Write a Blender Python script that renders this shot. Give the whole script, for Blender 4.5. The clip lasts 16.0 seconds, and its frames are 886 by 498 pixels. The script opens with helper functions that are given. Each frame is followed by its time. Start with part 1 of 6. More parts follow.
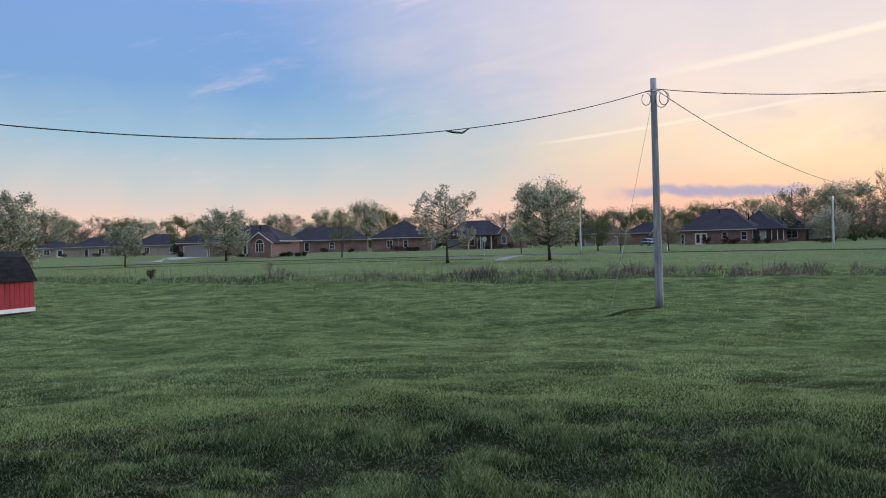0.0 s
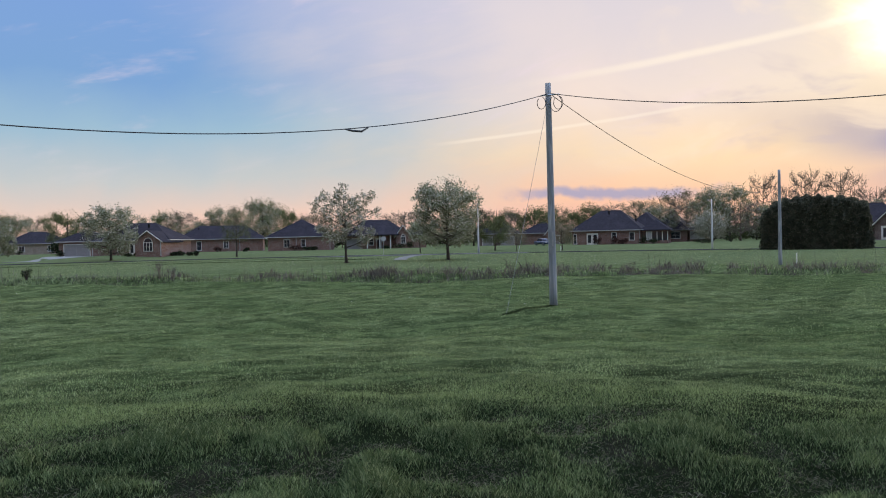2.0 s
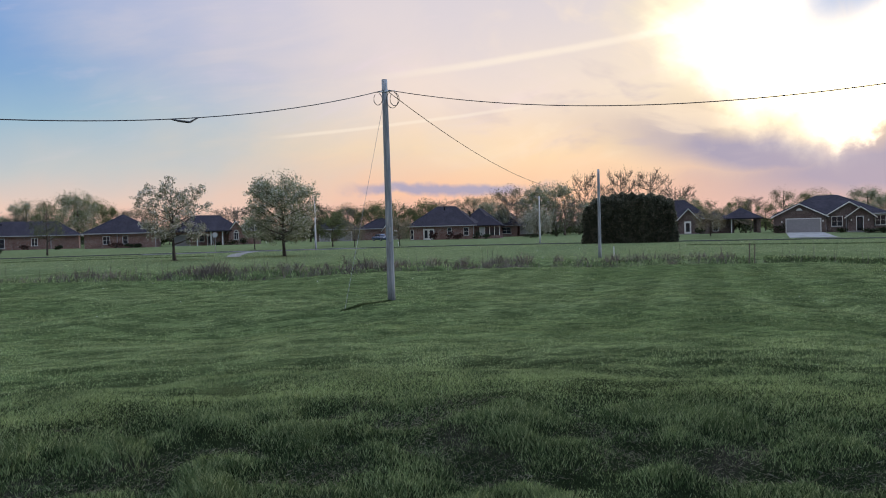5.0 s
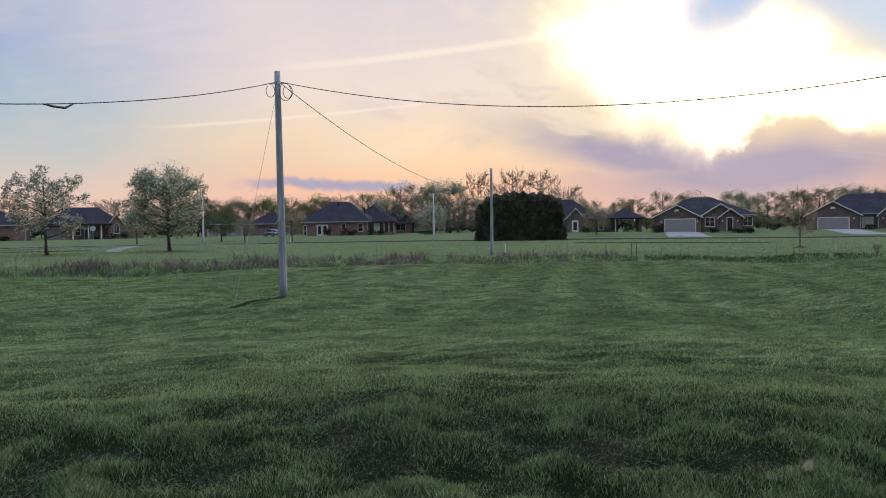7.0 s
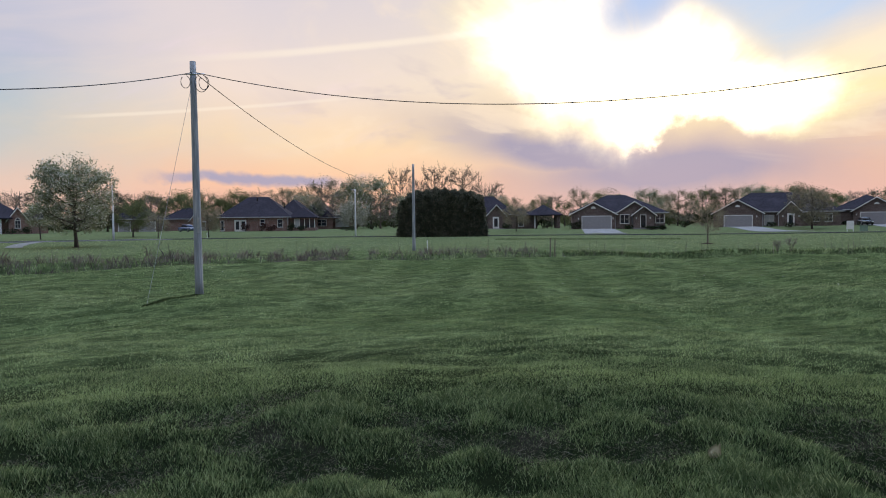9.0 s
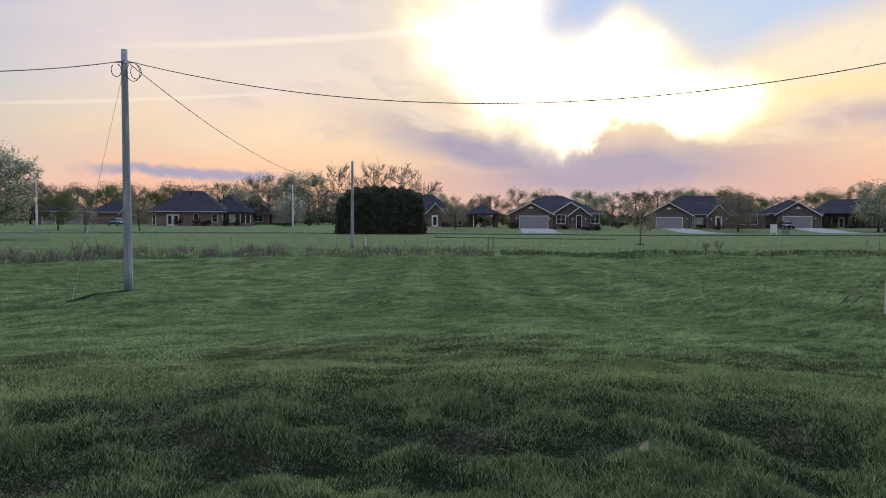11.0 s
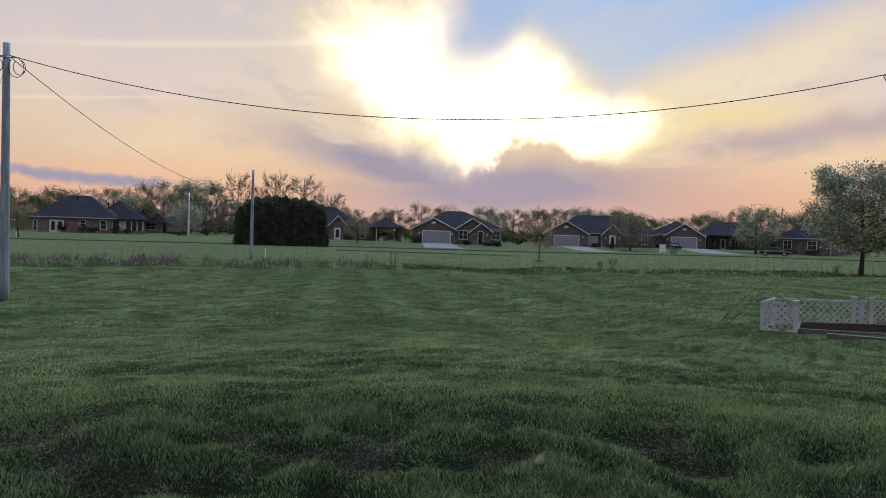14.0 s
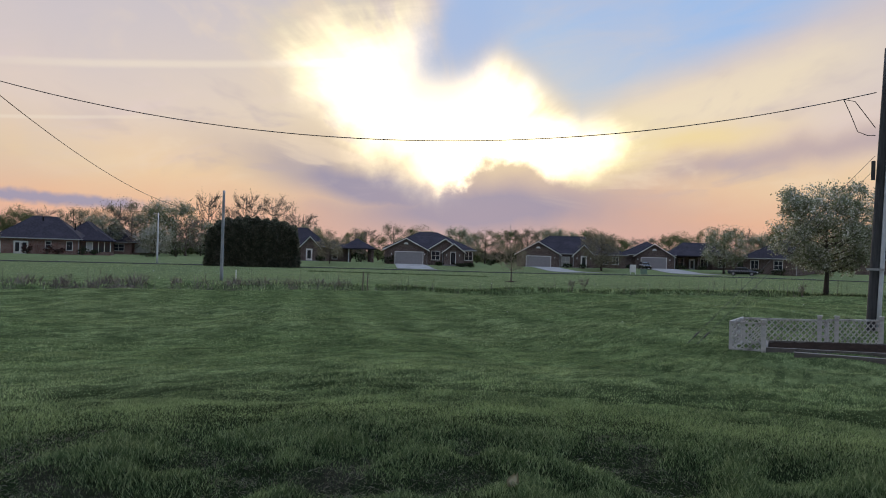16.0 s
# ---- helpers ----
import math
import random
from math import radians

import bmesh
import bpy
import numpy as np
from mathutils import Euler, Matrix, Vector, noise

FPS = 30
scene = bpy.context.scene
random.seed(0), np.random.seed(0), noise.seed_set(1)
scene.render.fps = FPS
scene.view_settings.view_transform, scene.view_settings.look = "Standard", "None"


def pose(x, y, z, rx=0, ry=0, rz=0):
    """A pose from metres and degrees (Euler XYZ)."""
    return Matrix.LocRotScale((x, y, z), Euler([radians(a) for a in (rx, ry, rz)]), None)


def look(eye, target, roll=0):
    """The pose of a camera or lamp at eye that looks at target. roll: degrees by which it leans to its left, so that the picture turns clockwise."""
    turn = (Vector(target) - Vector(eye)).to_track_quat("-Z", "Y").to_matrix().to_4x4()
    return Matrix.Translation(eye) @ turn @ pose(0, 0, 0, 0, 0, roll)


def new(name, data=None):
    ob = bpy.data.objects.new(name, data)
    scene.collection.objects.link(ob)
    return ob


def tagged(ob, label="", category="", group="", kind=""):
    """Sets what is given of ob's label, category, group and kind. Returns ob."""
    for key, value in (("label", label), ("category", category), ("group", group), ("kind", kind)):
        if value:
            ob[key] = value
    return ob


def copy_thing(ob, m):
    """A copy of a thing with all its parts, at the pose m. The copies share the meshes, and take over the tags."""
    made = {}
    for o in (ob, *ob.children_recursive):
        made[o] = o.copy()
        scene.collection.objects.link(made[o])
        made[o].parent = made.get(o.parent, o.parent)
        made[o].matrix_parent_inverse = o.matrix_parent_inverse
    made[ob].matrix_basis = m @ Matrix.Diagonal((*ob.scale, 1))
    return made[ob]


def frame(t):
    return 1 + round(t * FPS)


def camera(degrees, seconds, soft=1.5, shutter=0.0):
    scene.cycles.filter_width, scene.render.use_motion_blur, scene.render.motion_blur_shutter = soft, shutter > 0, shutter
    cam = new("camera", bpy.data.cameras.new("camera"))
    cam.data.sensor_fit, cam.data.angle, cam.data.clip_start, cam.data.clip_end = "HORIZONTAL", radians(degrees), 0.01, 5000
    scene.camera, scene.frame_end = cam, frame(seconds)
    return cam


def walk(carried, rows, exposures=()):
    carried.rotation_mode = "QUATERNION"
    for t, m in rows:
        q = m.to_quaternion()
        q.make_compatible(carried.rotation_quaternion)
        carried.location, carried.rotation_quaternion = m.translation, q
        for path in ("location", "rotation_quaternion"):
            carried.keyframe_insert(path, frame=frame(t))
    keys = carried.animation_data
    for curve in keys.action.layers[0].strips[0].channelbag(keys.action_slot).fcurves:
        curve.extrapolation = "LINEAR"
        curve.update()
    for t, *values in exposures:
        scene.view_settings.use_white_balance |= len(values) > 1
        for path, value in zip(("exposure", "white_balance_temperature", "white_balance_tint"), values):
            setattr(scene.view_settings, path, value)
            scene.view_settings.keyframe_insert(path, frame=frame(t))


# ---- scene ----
cam = camera(62.62, 16.0, soft=1.0)
# ---- camera: it stands still and turns ----
EYE = (0.0, 0.0, 2.4)
PATH = [
    (0.0, 2.1, -0.49, 1.39), (0.5, 1.27, -0.5, 1.24), (1.0, -0.72, -0.53, 1.21), (1.5, -2.99, -0.55, 1.13), (2.0, -5.82, -0.71, 1.2),
    (2.5, -9.04, -0.92, 1.31), (3.0, -11.67, -1.14, 1.32), (3.5, -12.88, -1.23, 1.36), (4.0, -14.68, -1.28, 1.4),
    (6.5, -24.67, -1.62, 1.06), (7.0, -26.82, -1.78, 0.79), (7.5, -28.05, -1.84, 0.64), (8.0, -29.35, -1.91, 0.65), (8.5, -31.21, -2.02, 0.57),
    (9.0, -32.95, -2.16, 0.55), (11.5, -38.57, -2.22, -0.65), (12.0, -39.51, -2.03, -0.93), (12.5, -41.0, -1.75, -1.22), (13.0, -42.2, -1.47, -1.41),
    (13.5, -44.03, -1.27, -1.57), (14.0, -45.36, -1.1, -1.71), (14.5, -46.14, -0.88, -1.77), (15.0, -46.78, -0.5, -1.77), (15.5, -47.14, 0.1, -1.75),
    (16.0, -47.52, 0.59, -1.62)]
EXPOSURES = [(0.0, 0.18), (4.0, 0.08), (8.5, 0.08), (12.0, 0.06), (13.4, -0.12), (16.0, -0.20)]
walk(cam, [(t, pose(*EYE, 90 + p, r, y)) for t, y, p, r in PATH], EXPOSURES)

# ---- world: sunset sky with high cloud, the sun behind it ----
SUN_AZ, SUN_EL = -50.0, 9.0          # degrees; azimuth counts to the left from +y


def lin(c):
    return tuple(v / 12.92 if v <= 0.04045 else ((v + 0.055) / 1.055) ** 2.4 for v in c) + (1.0,)


class Val:
    """A value in a node tree, with arithmetic."""
    tree = None

    def __init__(self, s):
        self.s = s

    def op(self, kind, *others):
        n = Val.tree.nodes.new("ShaderNodeMath")
        n.operation = kind
        for slot, o in zip(n.inputs, (self, *others)):
            if isinstance(o, Val):
                Val.tree.links.new(o.s, slot)
            else:
                slot.default_value = float(o)
        return Val(n.outputs[0])

    def __add__(self, o): return self.op("ADD", o)
    def __radd__(self, o): return self.op("ADD", o)
    def __sub__(self, o): return self.op("SUBTRACT", o)
    def __rsub__(self, o): return (self * -1.0) + o
    def __mul__(self, o): return self.op("MULTIPLY", o)
    def __rmul__(self, o): return self.op("MULTIPLY", o)
    def __truediv__(self, o): return self.op("DIVIDE", o)
    def abs(self): return self.op("ABSOLUTE")
    def max(self, o): return self.op("MAXIMUM", o)
    def min(self, o): return self.op("MINIMUM", o)

    def smooth(self, a, b, lo=0.0, hi=1.0):
        n = Val.tree.nodes.new("ShaderNodeMapRange")
        n.interpolation_type = "SMOOTHSTEP"
        Val.tree.links.new(self.s, n.inputs[0])
        if a > b:
            a, b, lo, hi = b, a, hi, lo
        for k, v in zip((1, 2, 3, 4), (a, b, lo, hi)):
            n.inputs[k].default_value = v
        return Val(n.outputs[0])

    def gauss(self, width):
        return ((self / width) * (self / width) * -1.0).op("EXPONENT")


def put(slot, v):
    if isinstance(v, Val):
        Val.tree.links.new(v.s, slot)
    elif isinstance(v, tuple):
        slot.default_value = v
    else:
        slot.default_value = v


def mix(f, a, b, mode="MIX"):
    n = Val.tree.nodes.new("ShaderNodeMix")
    n.data_type, n.blend_type, n.clamp_factor = "RGBA", mode, True
    put(n.inputs[0], f), put(n.inputs[6], a), put(n.inputs[7], b)
    return Val(n.outputs[2])


def ramp(v, stops):
    n = Val.tree.nodes.new("ShaderNodeValToRGB")
    put(n.inputs[0], v)
    e = n.color_ramp.elements
    while len(e) < len(stops):
        e.new(0.5)
    for k, (p, c) in enumerate(stops):
        e[k].position, e[k].color = p, c
    return Val(n.outputs[0])


def noise_at(vec, scale, detail=4.0, rough=0.55, distort=0.0):
    n = Val.tree.nodes.new("ShaderNodeTexNoise")
    put(n.inputs["Vector"], vec)
    for k, v in (("Scale", scale), ("Detail", detail), ("Roughness", rough), ("Distortion", distort)):
        n.inputs[k].default_value = v
    return Val(n.outputs[0])


def combine(x, y, z):
    n = Val.tree.nodes.new("ShaderNodeCombineXYZ")
    put(n.inputs[0], x), put(n.inputs[1], y), put(n.inputs[2], z)
    return Val(n.outputs[0])


def split(v):
    n = Val.tree.nodes.new("ShaderNodeSeparateXYZ")
    put(n.inputs[0], v)
    return [Val(o) for o in n.outputs]


def build_world():
    world = bpy.data.worlds.new("evening_sky")
    world.use_nodes = True
    scene.world = world
    tree = Val.tree = world.node_tree
    tree.nodes.clear()
    coord = tree.nodes.new("ShaderNodeTexCoord")
    way = Val(coord.outputs["Generated"])
    x, y, z = split(way)
    az = (x * -1.0).op("ARCTAN2", y) * 57.29578
    el = z.op("ARCSINE") * 57.29578
    da = (az - SUN_AZ).abs()
    da = da.min(360.0 - da)                                  # angle away from the sun, round the horizon
    wide = noise_at(way, 3.2, 3.0) - 0.5
    fine = noise_at(way, 13.0, 5.0, 0.6) - 0.5
    streaks = noise_at(combine(az * 0.035 + el * -0.02, el * 0.16 + az * 0.035, 0.0), 2.2, 5.0, 0.6, 0.4) - 0.5
    a2, e2 = az + wide * 7.0 + fine * 3.0, el + wide * 4.0 + fine * 1.4
    h = e2 / 30.0
    away = ramp(h, [(0.0, lin((0.93, 0.70, 0.62))), (0.08, lin((0.90, 0.78, 0.72))), (0.17, lin((0.76, 0.77, 0.77))), (0.29, lin((0.60, 0.72, 0.80))),
                    (0.42, lin((0.48, 0.63, 0.81))), (0.58, lin((0.48, 0.62, 0.83))), (1.0, lin((0.70, 0.73, 0.80)))])
    near = ramp(h, [(0.0, lin((0.87, 0.68, 0.67))), (0.10, lin((0.98, 0.76, 0.62))), (0.22, lin((0.98, 0.85, 0.70))), (0.34, lin((0.94, 0.86, 0.81))),
                    (0.48, lin((0.88, 0.83, 0.83))), (0.62, lin((0.84, 0.81, 0.84))), (1.0, lin((0.80, 0.80, 0.84)))])
    side = (da - (el - 9.0) * 0.9 + wide * 16.0 + streaks * 12.0).smooth(61.0, 28.0)
    col = mix(side, away, near)
    col = mix(streaks.smooth(0.02, 0.3) * el.smooth(3.0, 9.0) * 0.45, col, lin((0.95, 0.86, 0.88)))
    # clear blue gap to the right of the sun, and the smaller one over it
    gap = el - 9.3 - ((az * -1.0 - 58.0) * 0.42).max((az + 58.0) * 0.85) + wide * 3.0
    col = mix(gap.smooth(-0.6, 3.4) * (streaks * 1.2 + 0.85), col, lin((0.66, 0.79, 0.97)))
    # lit veil round the sun
    veil = (((az + 48.0) / 17.0).gauss(1.0) * ((e2 - 10.0) / 6.5).gauss(1.0))
    col = mix(veil * 0.55, col, lin((1.0, 0.93, 0.74)))
    # grey-violet banks low under the sun
    bank1 = ((a2 + 42.0) / 9.5).gauss(1.0) * ((e2 - 5.2 - (az + 42.0) * 0.24) / 1.9).gauss(1.0)
    bank2 = ((a2 + 51.0) / 13.0).gauss(1.0) * ((e2 - 3.4) / 2.4).gauss(1.0)
    col = mix((bank1.max(bank2) * 1.1).min(0.92), col, lin((0.60, 0.585, 0.70)))
    bank3 = ((e2 - 5.3 - (az * -1.0 - 60.0) * 0.22) / 1.0).gauss(1.0) * (az + streaks * 8.0).smooth(-60.0, -66.0)
    col = mix(bank3 * 0.8, col, lin((0.77, 0.69, 0.71)))
    bright3 = ((e2 - 7.3 - (az * -1.0 - 60.0) * 0.22) / 0.9).gauss(1.0) * az.smooth(-57.0, -62.0) * az.smooth(-76.0, -66.0)
    col = mix(bright3 * 0.9, col, lin((1.0, 0.90, 0.66)))
    wash = ((e2 - 8.6 - (az * -1.0 - 60.0) * 0.36 + streaks * 3.0) / 1.9).gauss(1.0) * az.smooth(-56.0, -63.0) * az.smooth(-84.0, -72.0)
    col = mix(wash * 0.75, col, lin((1.0, 0.93, 0.80)))
    # glare where the sun stands behind the cloud
    turn = (el - 5.5).op("ARCTAN2", (az + 49.0) * 0.75)
    rays = noise_at(combine(turn * 1.6, (el - 5.5) * 0.03, 0.0), 2.6, 4.0, 0.6) - 0.5
    blob1 = 1.0 - (((a2 + 46.0) / 10.5) * ((a2 + 46.0) / 10.5) + ((e2 - 11.8) / 6.2) * ((e2 - 11.8) / 6.2)).op("SQRT")
    blob2 = 1.0 - (((a2 + 54.0) / 8.0) * ((a2 + 54.0) / 8.0) + ((e2 - 8.4) / 3.4) * ((e2 - 8.4) / 3.4)).op("SQRT")
    blob3 = 1.0 - (((a2 + 48.2) / 3.8) * ((a2 + 48.2) / 3.8) + ((e2 - 7.2) / 3.2) * ((e2 - 7.2) / 3.2)).op("SQRT")
    hump = ((a2 + 53.3) / 4.6).gauss(1.0) * 2.7 + 4.2 + (az + 47.0).max(0.0) * 0.72     # top of the bank that cuts the glare off
    edge = e2 - hump + fine * 2.6
    crisp = az.smooth(-44.0, -50.0)
    cut = edge.smooth(-0.4, 0.8) * crisp + edge.smooth(-2.2, 3.0) * (1.0 - crisp)
    hole = 1.0 - (((a2 + 48.6) / 3.4) * ((a2 + 48.6) / 3.4) + ((e2 - 17.6 - (az + 48.6) * -0.5) / 3.6) * ((e2 - 17.6 - (az + 48.6) * -0.5) / 3.6)).op("SQRT")
    blue_hole = hole.smooth(-0.5, 0.75)
    glare = blob1.max(blob2).max(blob3) + rays * 0.9 * el.smooth(6.0, 12.0) + streaks * 0.5 + fine * 0.5
    cover = cut * (1.0 - gap.smooth(-1.6, 2.4)) * (1.0 - hole.smooth(-1.3, 0.4))
    col = mix(glare.smooth(-0.75, 0.2) * cover * 0.85, col, lin((1.0, 0.93, 0.74)))
    col = mix(blue_hole * 0.9, col, lin((0.68, 0.78, 0.94)))
    hot = glare.smooth(-0.35, 0.75) * cover
    # thin streaks fanning out from the sun
    reach = ((az + 49.0) * (az + 49.0) + (el - 5.5) * (el - 5.5)).op("SQRT")
    fan = noise_at(combine(turn * 2.2 + wide * 0.7, reach * 0.05, 3.0), 2.4, 4.0, 0.55, 0.3) - 0.5
    near_sun = reach.smooth(40.0, 16.0) * reach.smooth(4.0, 9.0) * el.smooth(3.0, 7.0) * (1.0 - gap.smooth(-2.0, 2.0)) * (1.0 - blue_hole)
    col = mix(fan.smooth(0.02, 0.2) * near_sun * 0.5, col, lin((1.0, 0.91, 0.80)))
    col = mix(fan.smooth(-0.03, -0.22) * near_sun * 0.5, col, lin((0.74, 0.69, 0.74)))
    # thin dark bar of cloud and two vapour trails
    bar = ((e2 - el) * 0.35 + el - 3.35 - fine * 2.4).abs().smooth(0.62, 0.12) * (az + fine * 9.0).smooth(-9.0, -15.0) * (az + fine * 9.0).smooth(-27.5, -23.0)
    col = mix(bar * 0.85, col, lin((0.62, 0.62, 0.74)))
    trail1 = (el - 12.2 - (az * -1.0 - 17.0) * 0.098 - ((az + 34.0) / 20.0).gauss(1.0) * 0.25 + fine * 0.12).abs().smooth(0.42, 0.05) * az.smooth(-10.0, -24.0) * az.smooth(-46.0, -38.0)
    trail2 = (el - 7.4 - (az * -1.0 - 5.0) * 0.103 + fine * 0.1).abs().smooth(0.2, 0.03) * az.smooth(-4.5, -9.0) * az.smooth(-32.0, -20.0)
    col = mix((trail1 * 0.55).max(trail2 * 0.4), col, lin((1.0, 0.94, 0.86)))
    sky = tree.nodes.new("ShaderNodeTexSky")
    sky.sky_type, sky.sun_disc = "NISHITA", False
    sky.sun_elevation, sky.sun_rotation = radians(SUN_EL), radians(-SUN_AZ)
    clear = tree.nodes.new("ShaderNodeMix")
    clear.data_type, clear.blend_type = "RGBA", "MULTIPLY"
    clear.inputs[0].default_value = 1.0
    tree.links.new(sky.outputs[0], clear.inputs[6])
    clear.inputs[7].default_value = (0.1, 0.1, 0.1, 1.0)
    out_col = mix(0.985, Val(clear.outputs[2]), col)
    back = tree.nodes.new("ShaderNodeBackground")
    put(back.inputs[0], out_col)
    # overhead sky, out of view, boosted to brighten the lawn
    put(back.inputs[1], (1.0 + el.smooth(22.0, 60.0) * SKY_TOP) * da.smooth(75.0, 150.0, 1.0, 0.65) + hot * 2.2)
    out = tree.nodes.new("ShaderNodeOutputWorld")
    tree.links.new(back.outputs[0], out.inputs[0])


SKY_TOP = 2.3
build_world()
sun = new("sun", bpy.data.lights.new("sun", "SUN"))
sun.data.energy, sun.data.angle, sun.data.color = 1.3, radians(10.0), (1.0, 0.80, 0.58)
sx, sy = -math.sin(radians(SUN_AZ)), math.cos(radians(SUN_AZ))
sun.matrix_world = look((sx * 50, sy * 50, 50 * math.tan(radians(SUN_EL))), (0, 0, 0))

# ---- materials ----
def material(name, c1, c2, scale=4.0, rough=0.7, bump=0.0, bump_scale=40.0, metal=0.0, vary=0.0, stretch=(1, 1, 1), translucent=0.0, spec=0.3, c3=None, c3_scale=0.6):
    """Two colours mixed by noise in metres, a third in large stains, fine relief; vary: brightness from piece to piece."""
    m = bpy.data.materials.new(name)
    m.use_nodes = True
    tree = Val.tree = m.node_tree
    bsdf = tree.nodes["Principled BSDF"]
    geo = tree.nodes.new("ShaderNodeTexCoord")
    mapping = tree.nodes.new("ShaderNodeMapping")
    mapping.inputs["Scale"].default_value = stretch
    tree.links.new(geo.outputs["Object"], mapping.inputs[0])
    at = Val(mapping.outputs[0])
    n1 = noise_at(at, scale, 6.0, 0.6)
    col = mix(n1.smooth(0.3, 0.7), c1 + (1.0,), c2 + (1.0,))
    if c3:
        col = mix(noise_at(at, c3_scale, 3.0).smooth(0.48, 0.7), col, c3 + (1.0,))
    if vary:
        info = tree.nodes.new("ShaderNodeObjectInfo")
        col = mix(Val(info.outputs["Random"]) * vary, col, tuple(0.35 * v for v in c1) + (1.0,))
    put(bsdf.inputs["Base Color"], col)
    put(bsdf.inputs["Roughness"], noise_at(at, scale * 3.0, 3.0).smooth(0.2, 0.8, max(0.03, rough - 0.1), min(1.0, rough + 0.1)))
    bsdf.inputs["Metallic"].default_value = metal
    bsdf.inputs["Specular IOR Level"].default_value = spec
    if bump:
        b = tree.nodes.new("ShaderNodeBump")
        b.inputs["Strength"].default_value = bump
        b.inputs["Distance"].default_value = 0.02
        put(b.inputs["Height"], noise_at(at, bump_scale, 5.0, 0.6))
        tree.links.new(b.outputs[0], bsdf.inputs["Normal"])
    if translucent:
        t = tree.nodes.new("ShaderNodeBsdfTranslucent")
        put(t.inputs[0], col)
        both = tree.nodes.new("ShaderNodeMixShader")
        both.inputs[0].default_value = translucent
        tree.links.new(bsdf.outputs[0], both.inputs[1])
        tree.links.new(t.outputs[0], both.inputs[2])
        tree.links.new(both.outputs[0], tree.nodes["Material Output"].inputs[0])
    return m


def brick_material(name, c1, c2, mortar):
    m = bpy.data.materials.new(name)
    m.use_nodes = True
    tree = Val.tree = m.node_tree
    bsdf = tree.nodes["Principled BSDF"]
    geo = tree.nodes.new("ShaderNodeTexCoord")
    x, y, z = split(Val(geo.outputs["Object"]))
    at = combine(x + y, z, 0.0)
    b = tree.nodes.new("ShaderNodeTexBrick")
    put(b.inputs["Vector"], at)
    b.inputs["Color1"].default_value, b.inputs["Color2"].default_value, b.inputs["Mortar"].default_value = c1 + (1.0,), c2 + (1.0,), mortar + (1.0,)
    b.inputs["Scale"].default_value = 1.0
    b.inputs["Mortar Size"].default_value, b.inputs["Brick Width"].default_value, b.inputs["Row Height"].default_value = 0.012, 0.21, 0.075
    col = mix(noise_at(Val(geo.outputs["Object"]), 1.3, 5.0).smooth(0.35, 0.75) * 0.45, Val(b.outputs[0]), tuple(0.55 * v for v in c2) + (1.0,))
    put(bsdf.inputs["Base Color"], col)
    bsdf.inputs["Roughness"].default_value, bsdf.inputs["Specular IOR Level"].default_value = 0.85, 0.15
    bp = tree.nodes.new("ShaderNodeBump")
    bp.inputs["Strength"].default_value, bp.inputs["Distance"].default_value = 0.5, 0.01
    tree.links.new(b.outputs[1], bp.inputs["Height"])
    tree.links.new(bp.outputs[0], bsdf.inputs["Normal"])
    return m


def shingle_material(name, c1, c2):
    m = bpy.data.materials.new(name)
    m.use_nodes = True
    tree = Val.tree = m.node_tree
    bsdf = tree.nodes["Principled BSDF"]
    geo = tree.nodes.new("ShaderNodeTexCoord")
    at = Val(geo.outputs["Object"])
    x, y, z = split(at)
    tabs = noise_at(combine(x * 3.0 + y * 3.0, z * 9.0, 0.0), 1.0, 2.0, 0.5)
    col = mix(tabs.smooth(0.35, 0.65), c1 + (1.0,), c2 + (1.0,))
    col = mix(noise_at(at, 0.5, 4.0).smooth(0.45, 0.75) * 0.5, col, tuple(1.5 * v for v in c2) + (1.0,))
    put(bsdf.inputs["Base Color"], col)
    bsdf.inputs["Roughness"].default_value, bsdf.inputs["Specular IOR Level"].default_value = 0.9, 0.08
    bp = tree.nodes.new("ShaderNodeBump")
    bp.inputs["Strength"].default_value, bp.inputs["Distance"].default_value = 0.4, 0.02
    put(bp.inputs["Height"], (z * 7.0).op("FRACT") + tabs * 0.5)
    tree.links.new(bp.outputs[0], bsdf.inputs["Normal"])
    return m


